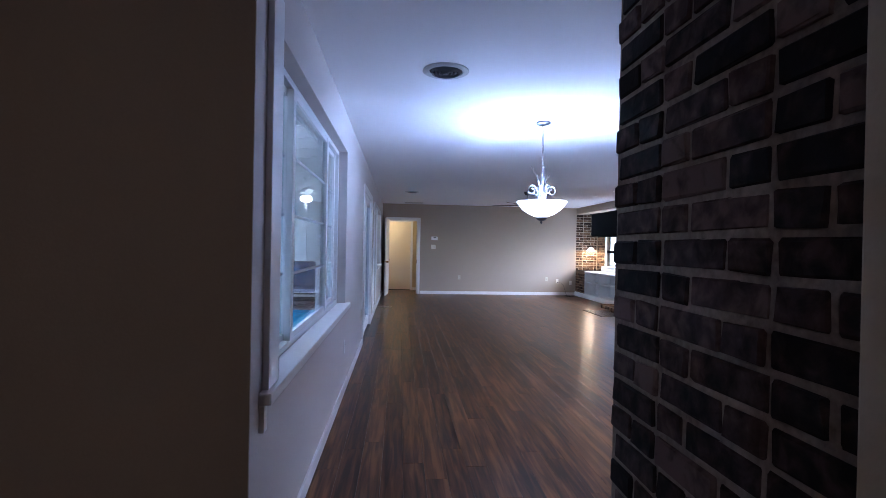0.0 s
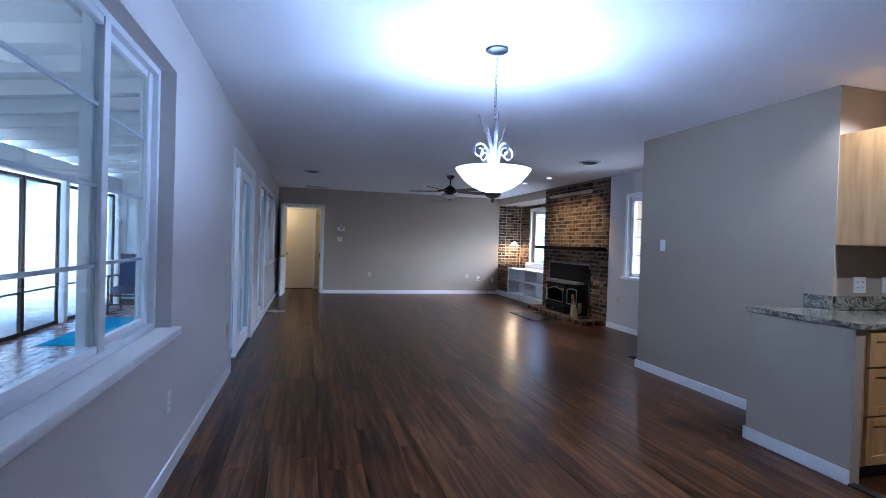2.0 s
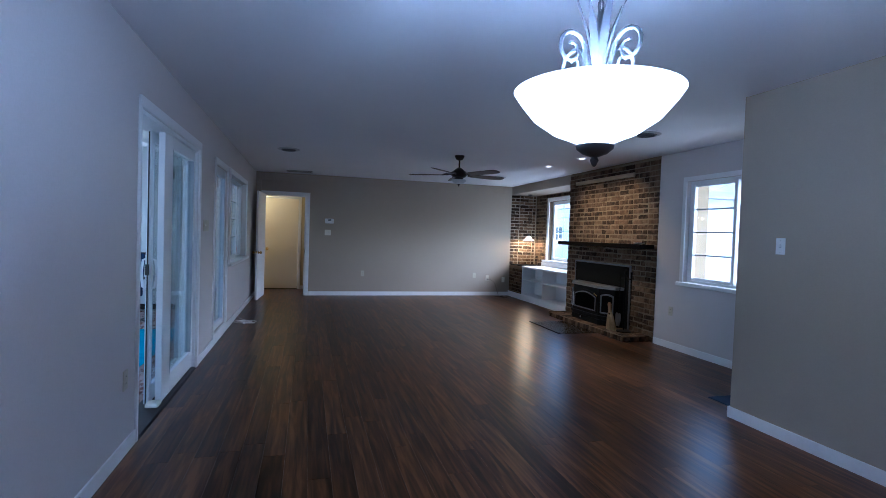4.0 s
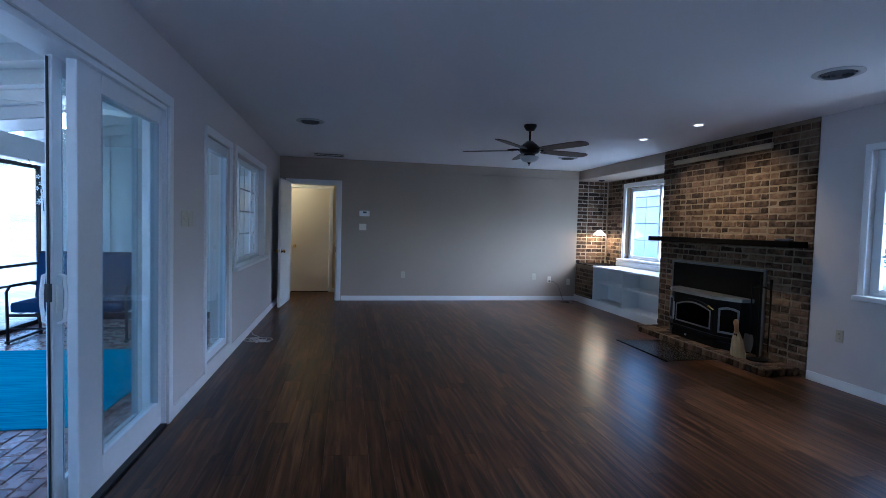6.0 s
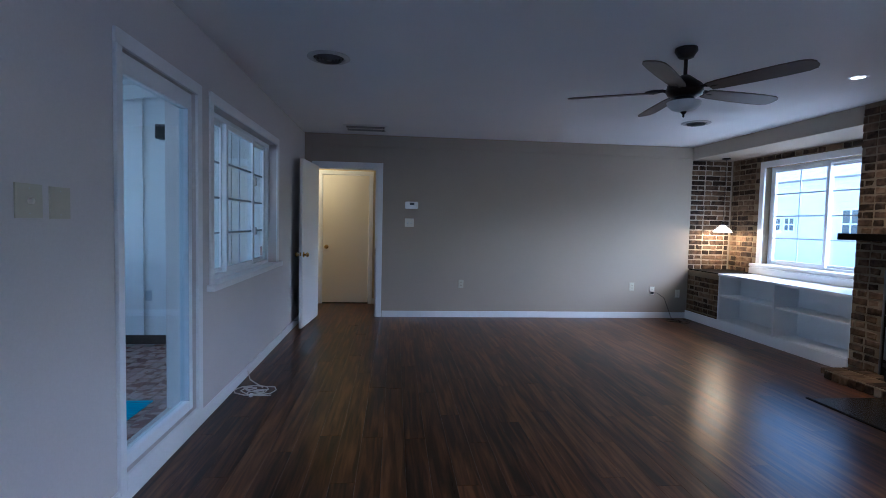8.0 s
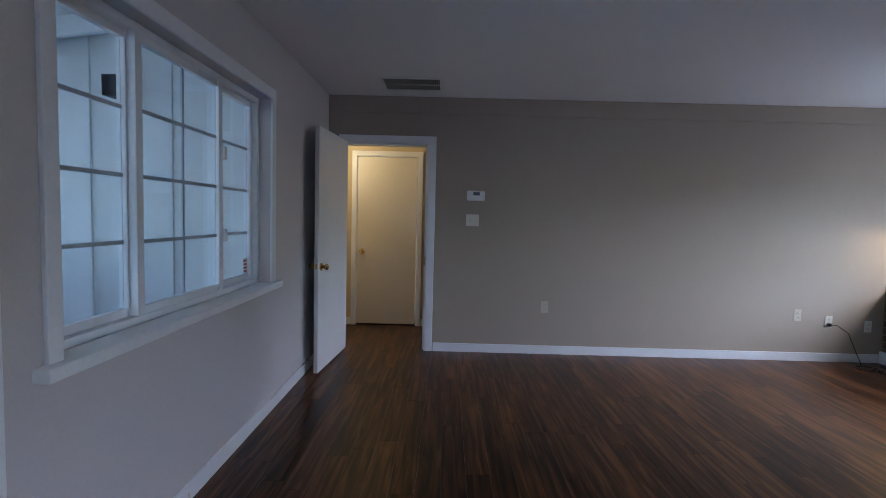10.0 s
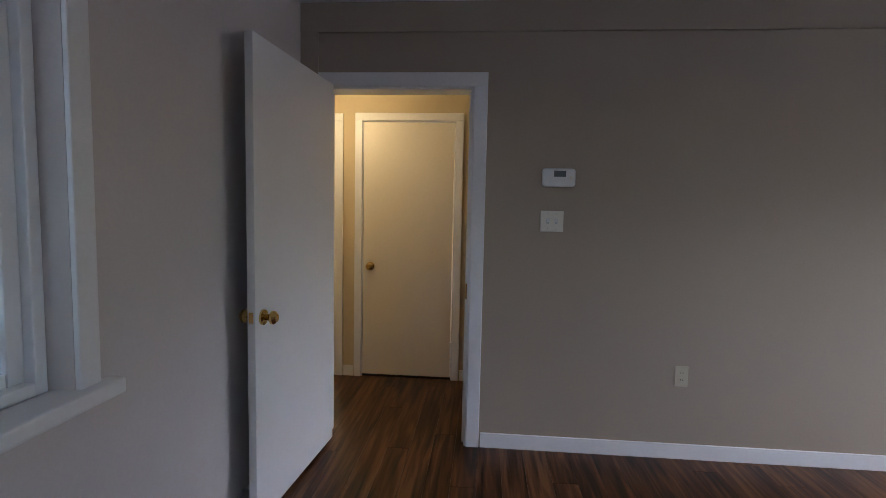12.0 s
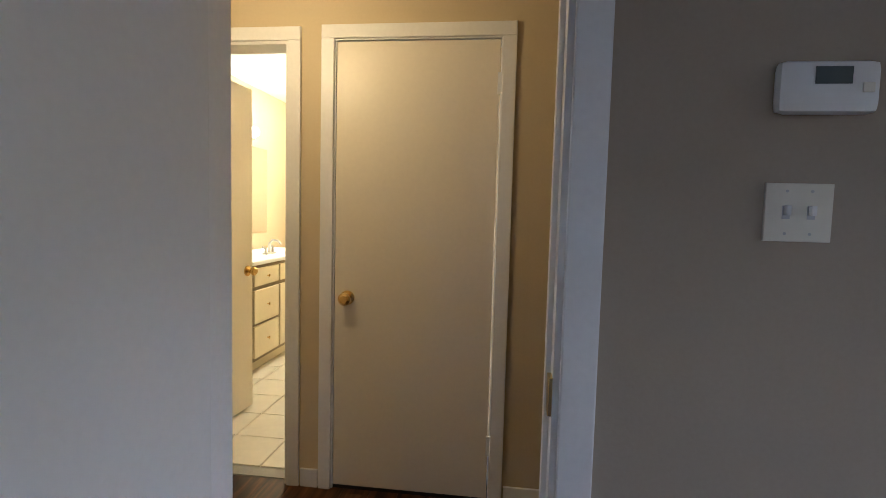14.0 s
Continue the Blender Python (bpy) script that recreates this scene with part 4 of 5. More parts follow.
def drawer_cabinet(x, w):
    c = thing("base_cabinet", "maple base cabinet with three shaker drawers", "cabinet", pose(x, 4.05, 0), "kitchen base cabinets")
    part("body", boxed(0, w, 0.0, 0.50, 0.10, 0.88), M_MAPLE, c)
    part("toe_kick", boxed(0, w, 0.06, 0.46, 0.0, 0.10), M_SLOT, c, "dark recessed toe kick")
    for z0, z1 in ((0.112, 0.385), (0.395, 0.665), (0.675, 0.87)):
        d = part("drawer", shaker(bmesh.new(), 0.012, w - 0.012, -0.001, z0, z1), M_MAPLE, c)
        cab_knob(d, w / 2, -0.009 if z1 - z0 > 0.1 else -0.02, (z0 + z1) / 2)
    return c


drawer_cabinet(3.764, 0.455)
drawer_cabinet(4.221, 0.60)
structure("counter", boxed(3.675, 4.95, 4.01, 4.78, 0.889, 0.924, 0.010), M_GRANITE, "polished dark veined granite worktop", "worktop")
structure("backsplash", boxed(4.22, 4.95, 4.555, 4.58, 0.926, 1.02, 0.004), M_GRANITE, "low granite backsplash", "backsplash")
structure("backsplash_return", boxed(4.195, 4.218, 4.58, 4.775, 0.926, 1.02, 0.004), M_GRANITE, "low granite backsplash end", "backsplash")
wc = thing("wall_cabinet", "maple wall cabinet with a glass door", "cabinet", pose(4.225, 4.25, 1.375))
part("side_panel", boxed(0, 0.018, 0, 0.328, 0, 0.765), M_MAPLE, wc)
part("side_panel", boxed(0.742, 0.76, 0, 0.328, 0, 0.765), M_MAPLE, wc)
part("top_panel", boxed(0.018, 0.742, 0, 0.328, 0.747, 0.765), M_MAPLE, wc)
part("bottom_panel", boxed(0.018, 0.742, 0, 0.328, 0.0, 0.018), M_MAPLE, wc)
part("back_panel", boxed(0.018, 0.742, 0.315, 0.328, 0.018, 0.747), M_MAPLE, wc)
for z in (0.26, 0.50):
    part("shelf", boxed(0.018, 0.742, 0.02, 0.315, z, z + 0.018), M_MAPLE, wc)
for x0, x1 in ((0.0, 0.378), (0.382, 0.76)):
    bm = bmesh.new()
    for a in ((x0, x0 + 0.055, 0, 0.765), (x1 - 0.055, x1, 0, 0.765), (x0 + 0.055, x1 - 0.055, 0, 0.055), (x0 + 0.055, x1 - 0.055, 0.71, 0.765)):
        box(bm, a[0], a[1], -0.021, -0.001, a[2], a[3], 0.003)
    d = part("door", bm, M_MAPLE, wc)
    g = part("pane", boxed(x0 + 0.055, x1 - 0.055, -0.013, -0.009, 0.055, 0.71), M_FROST, d)
    g.visible_shadow = False
    cab_knob(d, x1 - 0.028 if x0 == 0 else x0 + 0.028, -0.021, 0.07)
structure("floor_threshold", boxed(3.675, 3.73, 1.60, 4.05, 0.0, 0.012, 0.004), M_SLOT, "dark transition strip at the kitchen floor", "threshold")
mk = thing("mantel_shelf", "thick black wooden mantel on the kitchen chimney", "mantel shelf", pose(1.075, 1.64, 1.378))
part("board", boxed(0, 1.55, 0.0, 0.23, 0, 0.072, 0.004), M_DARKWOOD, mk)
part("cleat", boxed(0.05, 1.5, 0.0, 0.05, -0.05, 0.0, 0.003), M_DARKWOOD, mk)

# ---- fireplace ----
ms = thing("mantel_shelf", "long dark wooden mantel on the brick chimney", "mantel shelf", pose(RW - 0.02, 0, 0))
part("board", boxed(-0.215, 0.0, 9.22, 11.47, 1.247, 1.307, 0.006), M_DARKWOOD, ms)
lg = thing("wooden_strip", "pale wooden strip fixed high on the chimney", "wooden strip", pose(RW - 0.022, 0, 0))
part("strip", boxed(-0.03, 0.0, 9.68, 11.25, 2.262, 2.322, 0.004), ramp_material("pale_pine_strip", [(0.3, (0.30, 0.22, 0.13)), (0.7, (0.42, 0.32, 0.20))], 0.6, (8, 1, 8), 3, 4), lg)
dish = thing("white_dish", "small white dish on the mantel", "dish", pose(RW - 0.12, 9.40, 1.307))
part("dish_body", lathed([(0.0, 0.004), (0.04, 0.005), (0.075, 0.018), (0.078, 0.022), (0.07, 0.02), (0.038, 0.012), (0.0, 0.01)], seg=28), M_WHITEPL, dish, "", True)

stove = thing("wood_stove", "black cast-iron wood stove insert with glass doors", "wood stove", pose(RW - 0.02, 10.43, 0.08) @ Matrix.Diagonal((0.72, 1, 1.092, 1)))
def sx(v):
    return v - (RW - 0.02)
part("surround", boxed(-0.014, 0.004, -0.74, 0.74, 0.0, 0.815), M_FIREBOX, stove, "flat black steel surround panel")
for a in ((-0.76, -0.732, 0.0, 0.838), (0.738, 0.755, 0.0, 0.838), (-0.732, 0.738, 0.82, 0.838)):
    part("surround_trim", boxed(-0.026, 0.002, a[0], a[1], a[2], a[3], 0.003), M_TOPPLATE, stove, "thin satin grey trim")
FRONT = [(-0.016, -0.60), (-0.19, -0.585), (-0.34, -0.34), (-0.34, 0.38), (-0.19, 0.57), (-0.016, 0.585)]
def prism(outline, z0, z1, inset=0.0):
    bm = bmesh.new()
    a = [bm.verts.new((x, y, z0)) for x, y in outline]
    b = [bm.verts.new((x + inset, y * (1 - inset * 0.5), z1)) for x, y in outline]
    bm.faces.new(a[::-1])
    bm.faces.new(b)
    for i in range(len(outline)):
        j = (i + 1) % len(outline)
        bm.faces.new((a[i], a[j], b[j], b[i]))
    return bm


part("body", prism(FRONT, 0.07, 0.50), M_IRON, stove)
part("base_skirt", prism([(x * 1.03 - 0.004, y * 1.02) for x, y in FRONT], 0.0, 0.075), M_IRON, stove)
part("ash_lip", prism([(x * 1.10 - 0.004, y * 1.04) for x, y in FRONT], 0.105, 0.13), M_IRON, stove)
part("top_plate", prism([(x * 1.10 - 0.004, y * 1.05) for x, y in FRONT], 0.50, 0.535, 0.012), M_TOPPLATE, stove, "grey satin top plate")
for i in range(4):
    part("vent_louvre", boxed(-0.352, -0.338, -0.30, 0.10, 0.020 + i * 0.013, 0.026 + i * 0.013), M_SLOT, stove)
def arched(w, h, rise, border, depth, parent, name, mat):
    """An arched frame in the plane y, z that faces -x."""
    def ring(w, h, rise):
        pts = [(-w / 2, 0), (w / 2, 0)]
        for i in range(13):
            s = i / 12
            pts.append((w / 2 - w * s, h - rise + rise * math.sin(math.pi * s)))
        return pts
    outer, inner = ring(w, h, rise), [(y * (1 - 2 * border / w), border + z * (1 - 2 * border / h)) for y, z in ring(w, h, rise)]
    bm = bmesh.new()
    lay = [[bm.verts.new((x, y, z)) for y, z in pts] for pts, x in ((outer, 0), (outer, -depth), (inner, -depth), (inner, 0))]
    n = len(outer)
    for a, b in zip(lay, lay[1:]):
        for i in range(n):
            j = (i + 1) % n
            bm.faces.new((a[i], a[j], b[j], b[i]))
    fr = part(name, bm, mat, parent)
    bm = bmesh.new()
    bm.faces.new([bm.verts.new((-0.004, y, z)) for y, z in inner])
    bmesh.ops.solidify(bm, geom=list(bm.faces), thickness=0.003)
    part("glass", bm, M_FIREBOX, fr, "dark stove glass")
    return fr


dr = arched(0.66, 0.30, 0.06, 0.035, 0.022, stove, "stove_door", M_IRON)
dr.matrix_basis = pose(-0.342, 0.01, 0.155)
rim = arched(0.60, 0.25, 0.055, 0.016, 0.008, dr, "door_trim", M_TOPPLATE)
rim.matrix_basis = pose(-0.022, 0, 0.022)
sd = arched(0.24, 0.27, 0.02, 0.02, 0.016, stove, "side_door", M_TOPPLATE)
sd.matrix_basis = pose(-0.268, -0.482, 0.165, 0, 0, 28)
sd2 = arched(0.22, 0.27, 0.02, 0.02, 0.016, stove, "side_door", M_TOPPLATE)
sd2.matrix_basis = pose(-0.268, 0.482, 0.165, 0, 0, -32)
part("door_handle", tubed([(-0.365, -0.24, 0.41), (-0.385, -0.27, 0.42), (-0.39, -0.31, 0.405), (-0.385, -0.35, 0.39)], [0.010, 0.013, 0.012, 0.008], 10), M_BRASS, stove, "brass door handle", True)
part("door_hinge", lathed([(0.012, 0.0), (0.012, 0.20)], seg=12), M_STEEL, stove, "", True).matrix_basis = pose(-0.355, 0.36, 0.18)
part("damper_knob", lathed([(0.0, 0.03), (0.012, 0.026), (0.012, 0.0)], seg=12), M_STEEL, stove, "", True).matrix_basis = pose(-0.345, 0.12, 0.045, 0, -90, 0)

broom = thing("hearth_broom", "straw hearth broom leaning on the hearth", "broom", pose(5.19, 9.70, 0.08, 0, -8, 6))
part("bristles", lathed([(0.0, 0.0), (0.085, 0.0), (0.088, 0.04), (0.062, 0.18), (0.03, 0.27), (0.0, 0.28)], seg=20, flute=0.04), M_STRAW, broom, "spreading straw bristles", True).scale = (0.55, 1, 1)
part("binding", lathed([(0.040, 0.20), (0.043, 0.22), (0.036, 0.25), (0.0, 0.25)], seg=16), M_DARKWOOD, broom, "", True).scale = (0.6, 1, 1)
part("handle", lathed([(0.024, 0.25), (0.022, 0.31), (0.026, 0.37), (0.014, 0.395), (0.0, 0.397)], seg=14), M_MAPLE, broom, "", True)
tools = thing("fire_tool_set", "black iron fireplace tool set on its stand", "fireplace tools", pose(5.28, 9.55, 0.08))
part("base", lathed([(0.0, 0.0), (0.10, 0.0), (0.10, 0.015), (0.03, 0.03), (0.0, 0.03)], seg=24), M_IRON, tools, "", True)
part("post", lathed([(0.011, 0.02), (0.011, 0.80), (0.018, 0.82), (0.011, 0.86), (0.0, 0.88)], seg=12), M_IRON, tools, "", True)
part("crossbar", tubed([(0, -0.11, 0.74), (0, 0, 0.76), (0, 0.11, 0.74)], 0.008, 8), M_IRON, tools, "", True)
part("poker", tubed([(0.02, -0.10, 0.80), (0.02, -0.105, 0.5), (0.02, -0.10, 0.10), (-0.01, -0.13, 0.12)], [0.012, 0.007, 0.006, 0.003], 8), M_IRON, tools, "", True)
part("poker_grip", tubed([(0.02, -0.10, 0.75), (0.02, -0.10, 0.84)], [0.012, 0.015], 10), M_IRON, tools, "", True)
sv = part("shovel", tubed([(-0.02, 0.09, 0.82), (-0.02, 0.09, 0.24)], 0.007, 8), M_IRON, tools, "", True)
bm = bmesh.new()
cols = []
for i in range(7):
    s = i / 6
    w = 0.035 + 0.03 * math.sin(math.pi * min(1, 0.2 + 0.8 * s))
    cols.append([bm.verts.new((-0.02 - 0.02 * (j - 2) ** 2 / 4 * 0 - 0.012 * abs(j - 2) / 2, 0.09 + w * (j - 2) / 2, 0.25 - 0.19 * s)) for j in range(5)])
for a, b in zip(cols, cols[1:]):
    for j in range(4):
        bm.faces.new((a[j], a[j + 1], b[j + 1], b[j]))
bmesh.ops.solidify(bm, geom=list(bm.faces), thickness=0.003)
part("shovel_blade", bm, M_STEEL, sv, "grey shovel blade", True)

# ---- alcove shelf and lamp ----
sh = thing("built_in_shelf", "white built-in open shelf below the alcove window", "shelf", pose(RW + 0.004, 0, 0))
part("top_board", boxed(-0.012, 0.60, C1 + 0.005, 13.45, 0.70, 0.73, 0.003), M_TRIM, sh)
part("back_board", boxed(0.30, 0.315, C1 + 0.005, 13.445, 0.12, 0.70), M_TRIM, sh)
part("bottom_board", boxed(0.0, 0.30, C1 + 0.005, 13.445, 0.10, 0.125), M_TRIM, sh)
for y in (C1 + 0.005, 12.47, 13.425):
    part("upright", boxed(0.0, 0.30, y, y + 0.022, 0.125, 0.70, 0.002), M_TRIM, sh)
for y0, y1 in ((C1 + 0.03, 12.47), (12.495, 13.423)):
    part("shelf_board", boxed(0.02, 0.30, y0, y1, 0.43, 0.45, 0.002), M_TRIM, sh)
part("upstand", boxed(0.50, 0.60, C1 + 0.005, 13.56, 0.731, 0.82, 0.004), M_TRIM, sh)
structure("shelf_cap", boxed(RW + 0.01, AW - 0.002, 13.452, FW - 0.03, 0.717, 0.73), M_DARKWOOD, "dark cap on the low brick block", "trim")
al = thing("hanging_lamp", "small lit fluted glass lamp hanging in the alcove", "pendant lamp", pose(5.82, 13.90, HB))
part("canopy", lathed([(0.0, 0.0), (0.058, 0.0), (0.055, -0.014), (0.02, -0.026), (0.0, -0.026)], seg=24), M_BRONZE, al, "", True)
part("cord", tubed([(0, 0, -0.02), (0.002, 0.001, -0.5), (0, 0, -0.90)], 0.0025, 6), M_BRONZE, al)
part("socket", lathed([(0.0, -0.88), (0.016, -0.885), (0.02, -0.93), (0.03, -0.945), (0.0, -0.95)], seg=16), M_BRONZE, al, "", True)
part("shade", lathed([(0.024, -0.935), (0.045, -0.955), (0.075, -0.985), (0.11, -1.025), (0.118, -1.035), (0.112, -1.03), (0.072, -0.992), (0.04, -0.962), (0.024, -0.942)], seg=48, flute=0.07), M_LAMPGLASS, al, "glowing scalloped glass shade", True)

# ---- loose cords ----
def loops(cx, cy, n, r, seed, z=0.006):
    rr = random.Random(seed)
    pts = []
    for i in range(n * 10):
        a = i / 10 * 2 * math.pi
        k = r * (0.6 + 0.4 * math.sin(1.7 * i / 10 + seed)) * (0.8 + 0.3 * rr.random())
        pts.append((cx + 1.3 * k * math.cos(a) + 0.01 * i / n, cy + k * math.sin(a) - 0.012 * i / n, z + 0.004 * rr.random()))
    return pts


c1 = thing("cable_coil", "tangled white cable lying along the wall", "cable", pose(0.11, 11.20, 0.0))
part("cable", tubed([(-0.08, 0.2, 0.08), (-0.05, 0.16, 0.02)] + loops(0, 0, 6, 0.12, 3), 0.0045, 6), M_CORD, c1, "", True)
part("plug", boxed(0.04, 0.065, -0.20, -0.165, 0.0, 0.022, 0.005), M_WHITEPL, c1)
c2 = thing("lamp_cord", "thin dark lamp cord looping from the outlet", "cable", pose(5.16, 13.9, 0.0))
part("cable", tubed([(-0.21, 0.235, 0.37), (-0.15, 0.22, 0.37), (-0.05, 0.2, 0.30), (0.0, 0.15, 0.12), (0.02, 0.1, 0.01)] + loops(-0.02, 0.0, 3, 0.10, 8) + [(0.2, 0.1, 0.005), (0.33, 0.05, 0.006)], 0.0035, 6), M_BRONZE, c2, "", True)
part("plug", boxed(-0.225, -0.195, 0.225, 0.248, 0.355, 0.385, 0.004), M_BRONZE, c2)
em = thing("entry_mat", "dark blue mat on the floor by the entry", "door mat", pose(4.42, 6.25, 0.001))
part("mat", boxed(0, 0.60, 0, 0.86, 0, 0.008, 0.003), M_BLUEMAT, em)
structure("hearth_pad", boxed(4.48, HX - 0.004, 9.87, 10.82, -0.002, 0.004), M_SLATE, "dark slate tile set in the floor before the hearth", "hearth")
structure("hearth_pad_trim", boxed(4.455, 4.48, 9.85, 10.84, -0.002, 0.008, 0.002), M_DARKWOOD, "thin dark edge of the hearth tile", "trim")

# ---- bathroom ----
vn = thing("bath_vanity", "cream painted bathroom vanity with drawers", "vanity", pose(-1.045, 16.62, 0))
part("body", boxed(-0.55, -0.02, 0, 1.45, 0.10, 0.855), M_VANITYBODY, vn, "cabinet body darkened for the shade between drawer fronts")
part("toe_kick", boxed(-0.55, -0.08, 0.02, 1.45, 0, 0.10), M_VANITY, vn)
part("countertop", boxed(-0.57, 0.012, -0.02, 1.47, 0.857, 0.89, 0.008), M_WHITEPL, vn, "white vanity top")
for y0, y1, rows in ((0.03, 0.44, ((0.13, 0.38), (0.40, 0.66), (0.69, 0.83))), (0.47, 0.92, ((0.13, 0.66), (0.69, 0.83))), (0.95, 1.42, ((0.13, 0.66), (0.69, 0.83)))):
    for z0, z1 in rows:
        d = part("drawer" if z1 - z0 < 0.4 else "door", boxed(-0.02, 0.0, y0, y1, z0, z1, 0.006), M_VANITY, vn)
        k = part("knob", lathed([(0.0, 0.024), (0.012, 0.02), (0.006, 0.008), (0.005, 0.0)], seg=14), M_BRASS, d, "small brass knob", True)
        k.matrix_basis = pose(0, (y0 + y1) / 2, (z0 + z1) / 2, 0, 90, 0)
fc = thing("faucet", "chrome bathroom faucet with a curved spout", "faucet", pose(-1.25, 17.30, 0.89))
part("base", boxed(-0.025, 0.025, -0.08, 0.08, 0, 0.015, 0.005), M_STEEL, fc)
part("spout", tubed([(0, 0, 0.01), (0.0, 0, 0.09), (0.03, 0, 0.125), (0.08, 0, 0.12), (0.11, 0, 0.09)], [0.014, 0.012, 0.011, 0.010, 0.009], 12), M_STEEL, fc, "", True)
for s in (-0.065, 0.065):
    part("lever", tubed([(0, s, 0.01), (0, s, 0.05), (-0.02, s * 1.4, 0.07)], [0.014, 0.011, 0.006], 10), M_STEEL, fc, "", True)
mr = thing("bath_mirror", "wide frameless mirror above the vanity", "mirror", pose(-1.655, 16.65, 1.05))
part("glass", boxed(0, 0.006, 0, 1.40, 0, 0.85), M_MIRROR, mr)
rg = thing("towel_ring", "round chrome towel ring on the wall", "towel ring", pose(-0.95, 18.775, 1.30))
part("ring", tubed([(0.075 * math.cos(a), -0.03, 0.075 * math.sin(a) - 0.08) for a in (2 * math.pi * k / 24 for k in range(24))], 0.005, 8, True), M_STEEL, rg, "", True)
part("post", boxed(-0.02, 0.02, -0.04, 0, -0.02, 0.02, 0.006), M_STEEL, rg)
vl = thing("vanity_light", "lit bar light above the bathroom mirror", "wall lamp", pose(-1.655, 16.8, 2.02))
part("backplate", boxed(0, 0.02, 0, 1.0, -0.05, 0.05, 0.005), M_STEEL, vl)
for i in range(4):
    part("bulb", lathed([(0.0, 0.055), (0.035, 0.045), (0.052, 0.01), (0.045, -0.025), (0.015, -0.05), (0.0, -0.05)], (0.07, 0.14 + i * 0.24, 0), 20), M_CAN, vl, "glowing round bulb", True)

# ---- the porch ----
pf = structure("floor_porch", boxed(-3.2, -0.19, 1.6, 13.2, -0.2, PORCH_Z - 0.008), M_GROUT, "red brick paver porch floor", "floor")
structure("wall_porch_north", boxed(-3.1, -0.19, PORCH_Y, PORCH_Y + 0.1, -0.2, 2.95), M_PORCHWHITE, "white board-and-batten porch wall", "wall")
structure("baseboard_porch", boxed(-3.0, -0.2, PORCH_Y - 0.02, PORCH_Y, PORCH_Z, 0.0, 0.003), M_BRONZE, "dark base strip of the porch wall", "baseboard")
structure("wall_porch_inner", boxed(-0.205, -0.19, 2.0, PORCH_Y, 2.14, 2.95), M_PORCHWHITE, "white porch side of the house wall", "wall")
bw = thing("batten_wall", "upright white battens on the porch wall", "wall battens", kind="structure")
for i in range(9):
    x = -2.80 + i * 0.31
    part("batten", boxed(x - 0.018, x + 0.018, PORCH_Y - 0.022, PORCH_Y, 0.0, 2.6, 0.003), M_PORCHWHITE, bw)
gz = thing("porch_glazing", "porch screen doors in dark frames between white posts", "glazed screens", kind="structure")
for i in range(6):
    y = 2.1 + i * 2.18
    part("post", boxed(PORCH_X - 0.06, PORCH_X + 0.06, y - 0.06, y + 0.06, PORCH_Z, 2.06, 0.006), M_PORCHWHITE, gz)
    for k, yc in enumerate((y + 0.07, y + 1.06)):
        if yc > 12.9:
            continue
        w = 0.97
        fr = part("screen_frame", boxed(PORCH_X - 0.02, PORCH_X + 0.02, yc, yc + 0.034, PORCH_Z, 2.02), M_BRONZE, gz, "dark metal frame")
        part("stile", boxed(PORCH_X - 0.02, PORCH_X + 0.02, yc + w - 0.034, yc + w, PORCH_Z, 2.02), M_BRONZE, fr)
        for z, h in ((PORCH_Z, 0.06), (0.46, 0.025), (0.70, 0.035), (1.97, 0.05)):
            part("rail", boxed(PORCH_X - 0.018, PORCH_X + 0.018, yc + 0.034, yc + w - 0.034, z, z + h), M_BRONZE, fr)
        g = part("pane", boxed(PORCH_X - 0.003, PORCH_X + 0.003, yc + 0.034, yc + w - 0.034, PORCH_Z + 0.06, 1.97), M_SCREEN, fr)
structure("porch_beam", boxed(PORCH_X - 0.07, PORCH_X + 0.07, 1.9, PORCH_Y, 2.06, 2.34), M_PORCHWHITE, "white beam over the porch screens", "beam")
RB = math.degrees(math.atan2(2.78 - 2.42, 2.8))
structure("ceiling_porch", boxed(0, 2.95, 1.6, 13.2, 0.12, 0.16), M_PORCHWHITE, "white sloped porch ceiling", "ceiling").matrix_basis = pose(-3.1, 0, 2.36, 0, -RB, 0)
pr = thing("porch_rafters", "white rafters across the sloped porch ceiling", "rafters", pose(-3.1, 0, 2.36, 0, -RB, 0), kind="structure")
for i in range(18):
    y = 2.3 + i * 0.62
    part("rafter", boxed(0, 2.92, y - 0.02, y + 0.02, -0.02, 0.118, 0.003), M_PORCHWHITE, pr)
M_PFAN = (M_PORCHWHITE, M_PORCHWHITE, M_PORCHGLASS)
ceiling_fan(pose(-1.39, 10.36, 2.66), "white porch ceiling fan with a lit globe", M_PFAN, 20, 0.62, 0.24, True, 4)
ceiling_fan(pose(-1.39, 5.10, 2.66), "white porch ceiling fan with a lit globe", M_PFAN, 55, 0.62, 0.24, True, 4)
rug = thing("porch_rug", "bright turquoise woven rug on the porch bricks", "rug", pose(0, 0, PORCH_Z + 0.001))
part("rug_body", boxed(-2.45, -0.62, 9.0, 11.22, 0, 0.008, 0.002), M_RUG, rug)
dm = thing("door_mat", "grey rough doormat outside the sliding door", "door mat", pose(0, 0, PORCH_Z + 0.001))
part("mat", boxed(-0.72, -0.24, 6.7, 7.75, 0, 0.014, 0.004), M_GREYMAT, dm)

se = thing("settee", "dark metal porch settee with navy blue cushions", "settee", pose(-2.58, 11.50, PORCH_Z) @ Matrix.Diagonal((1.04, 1, 1.08, 1)))
W = 1.16
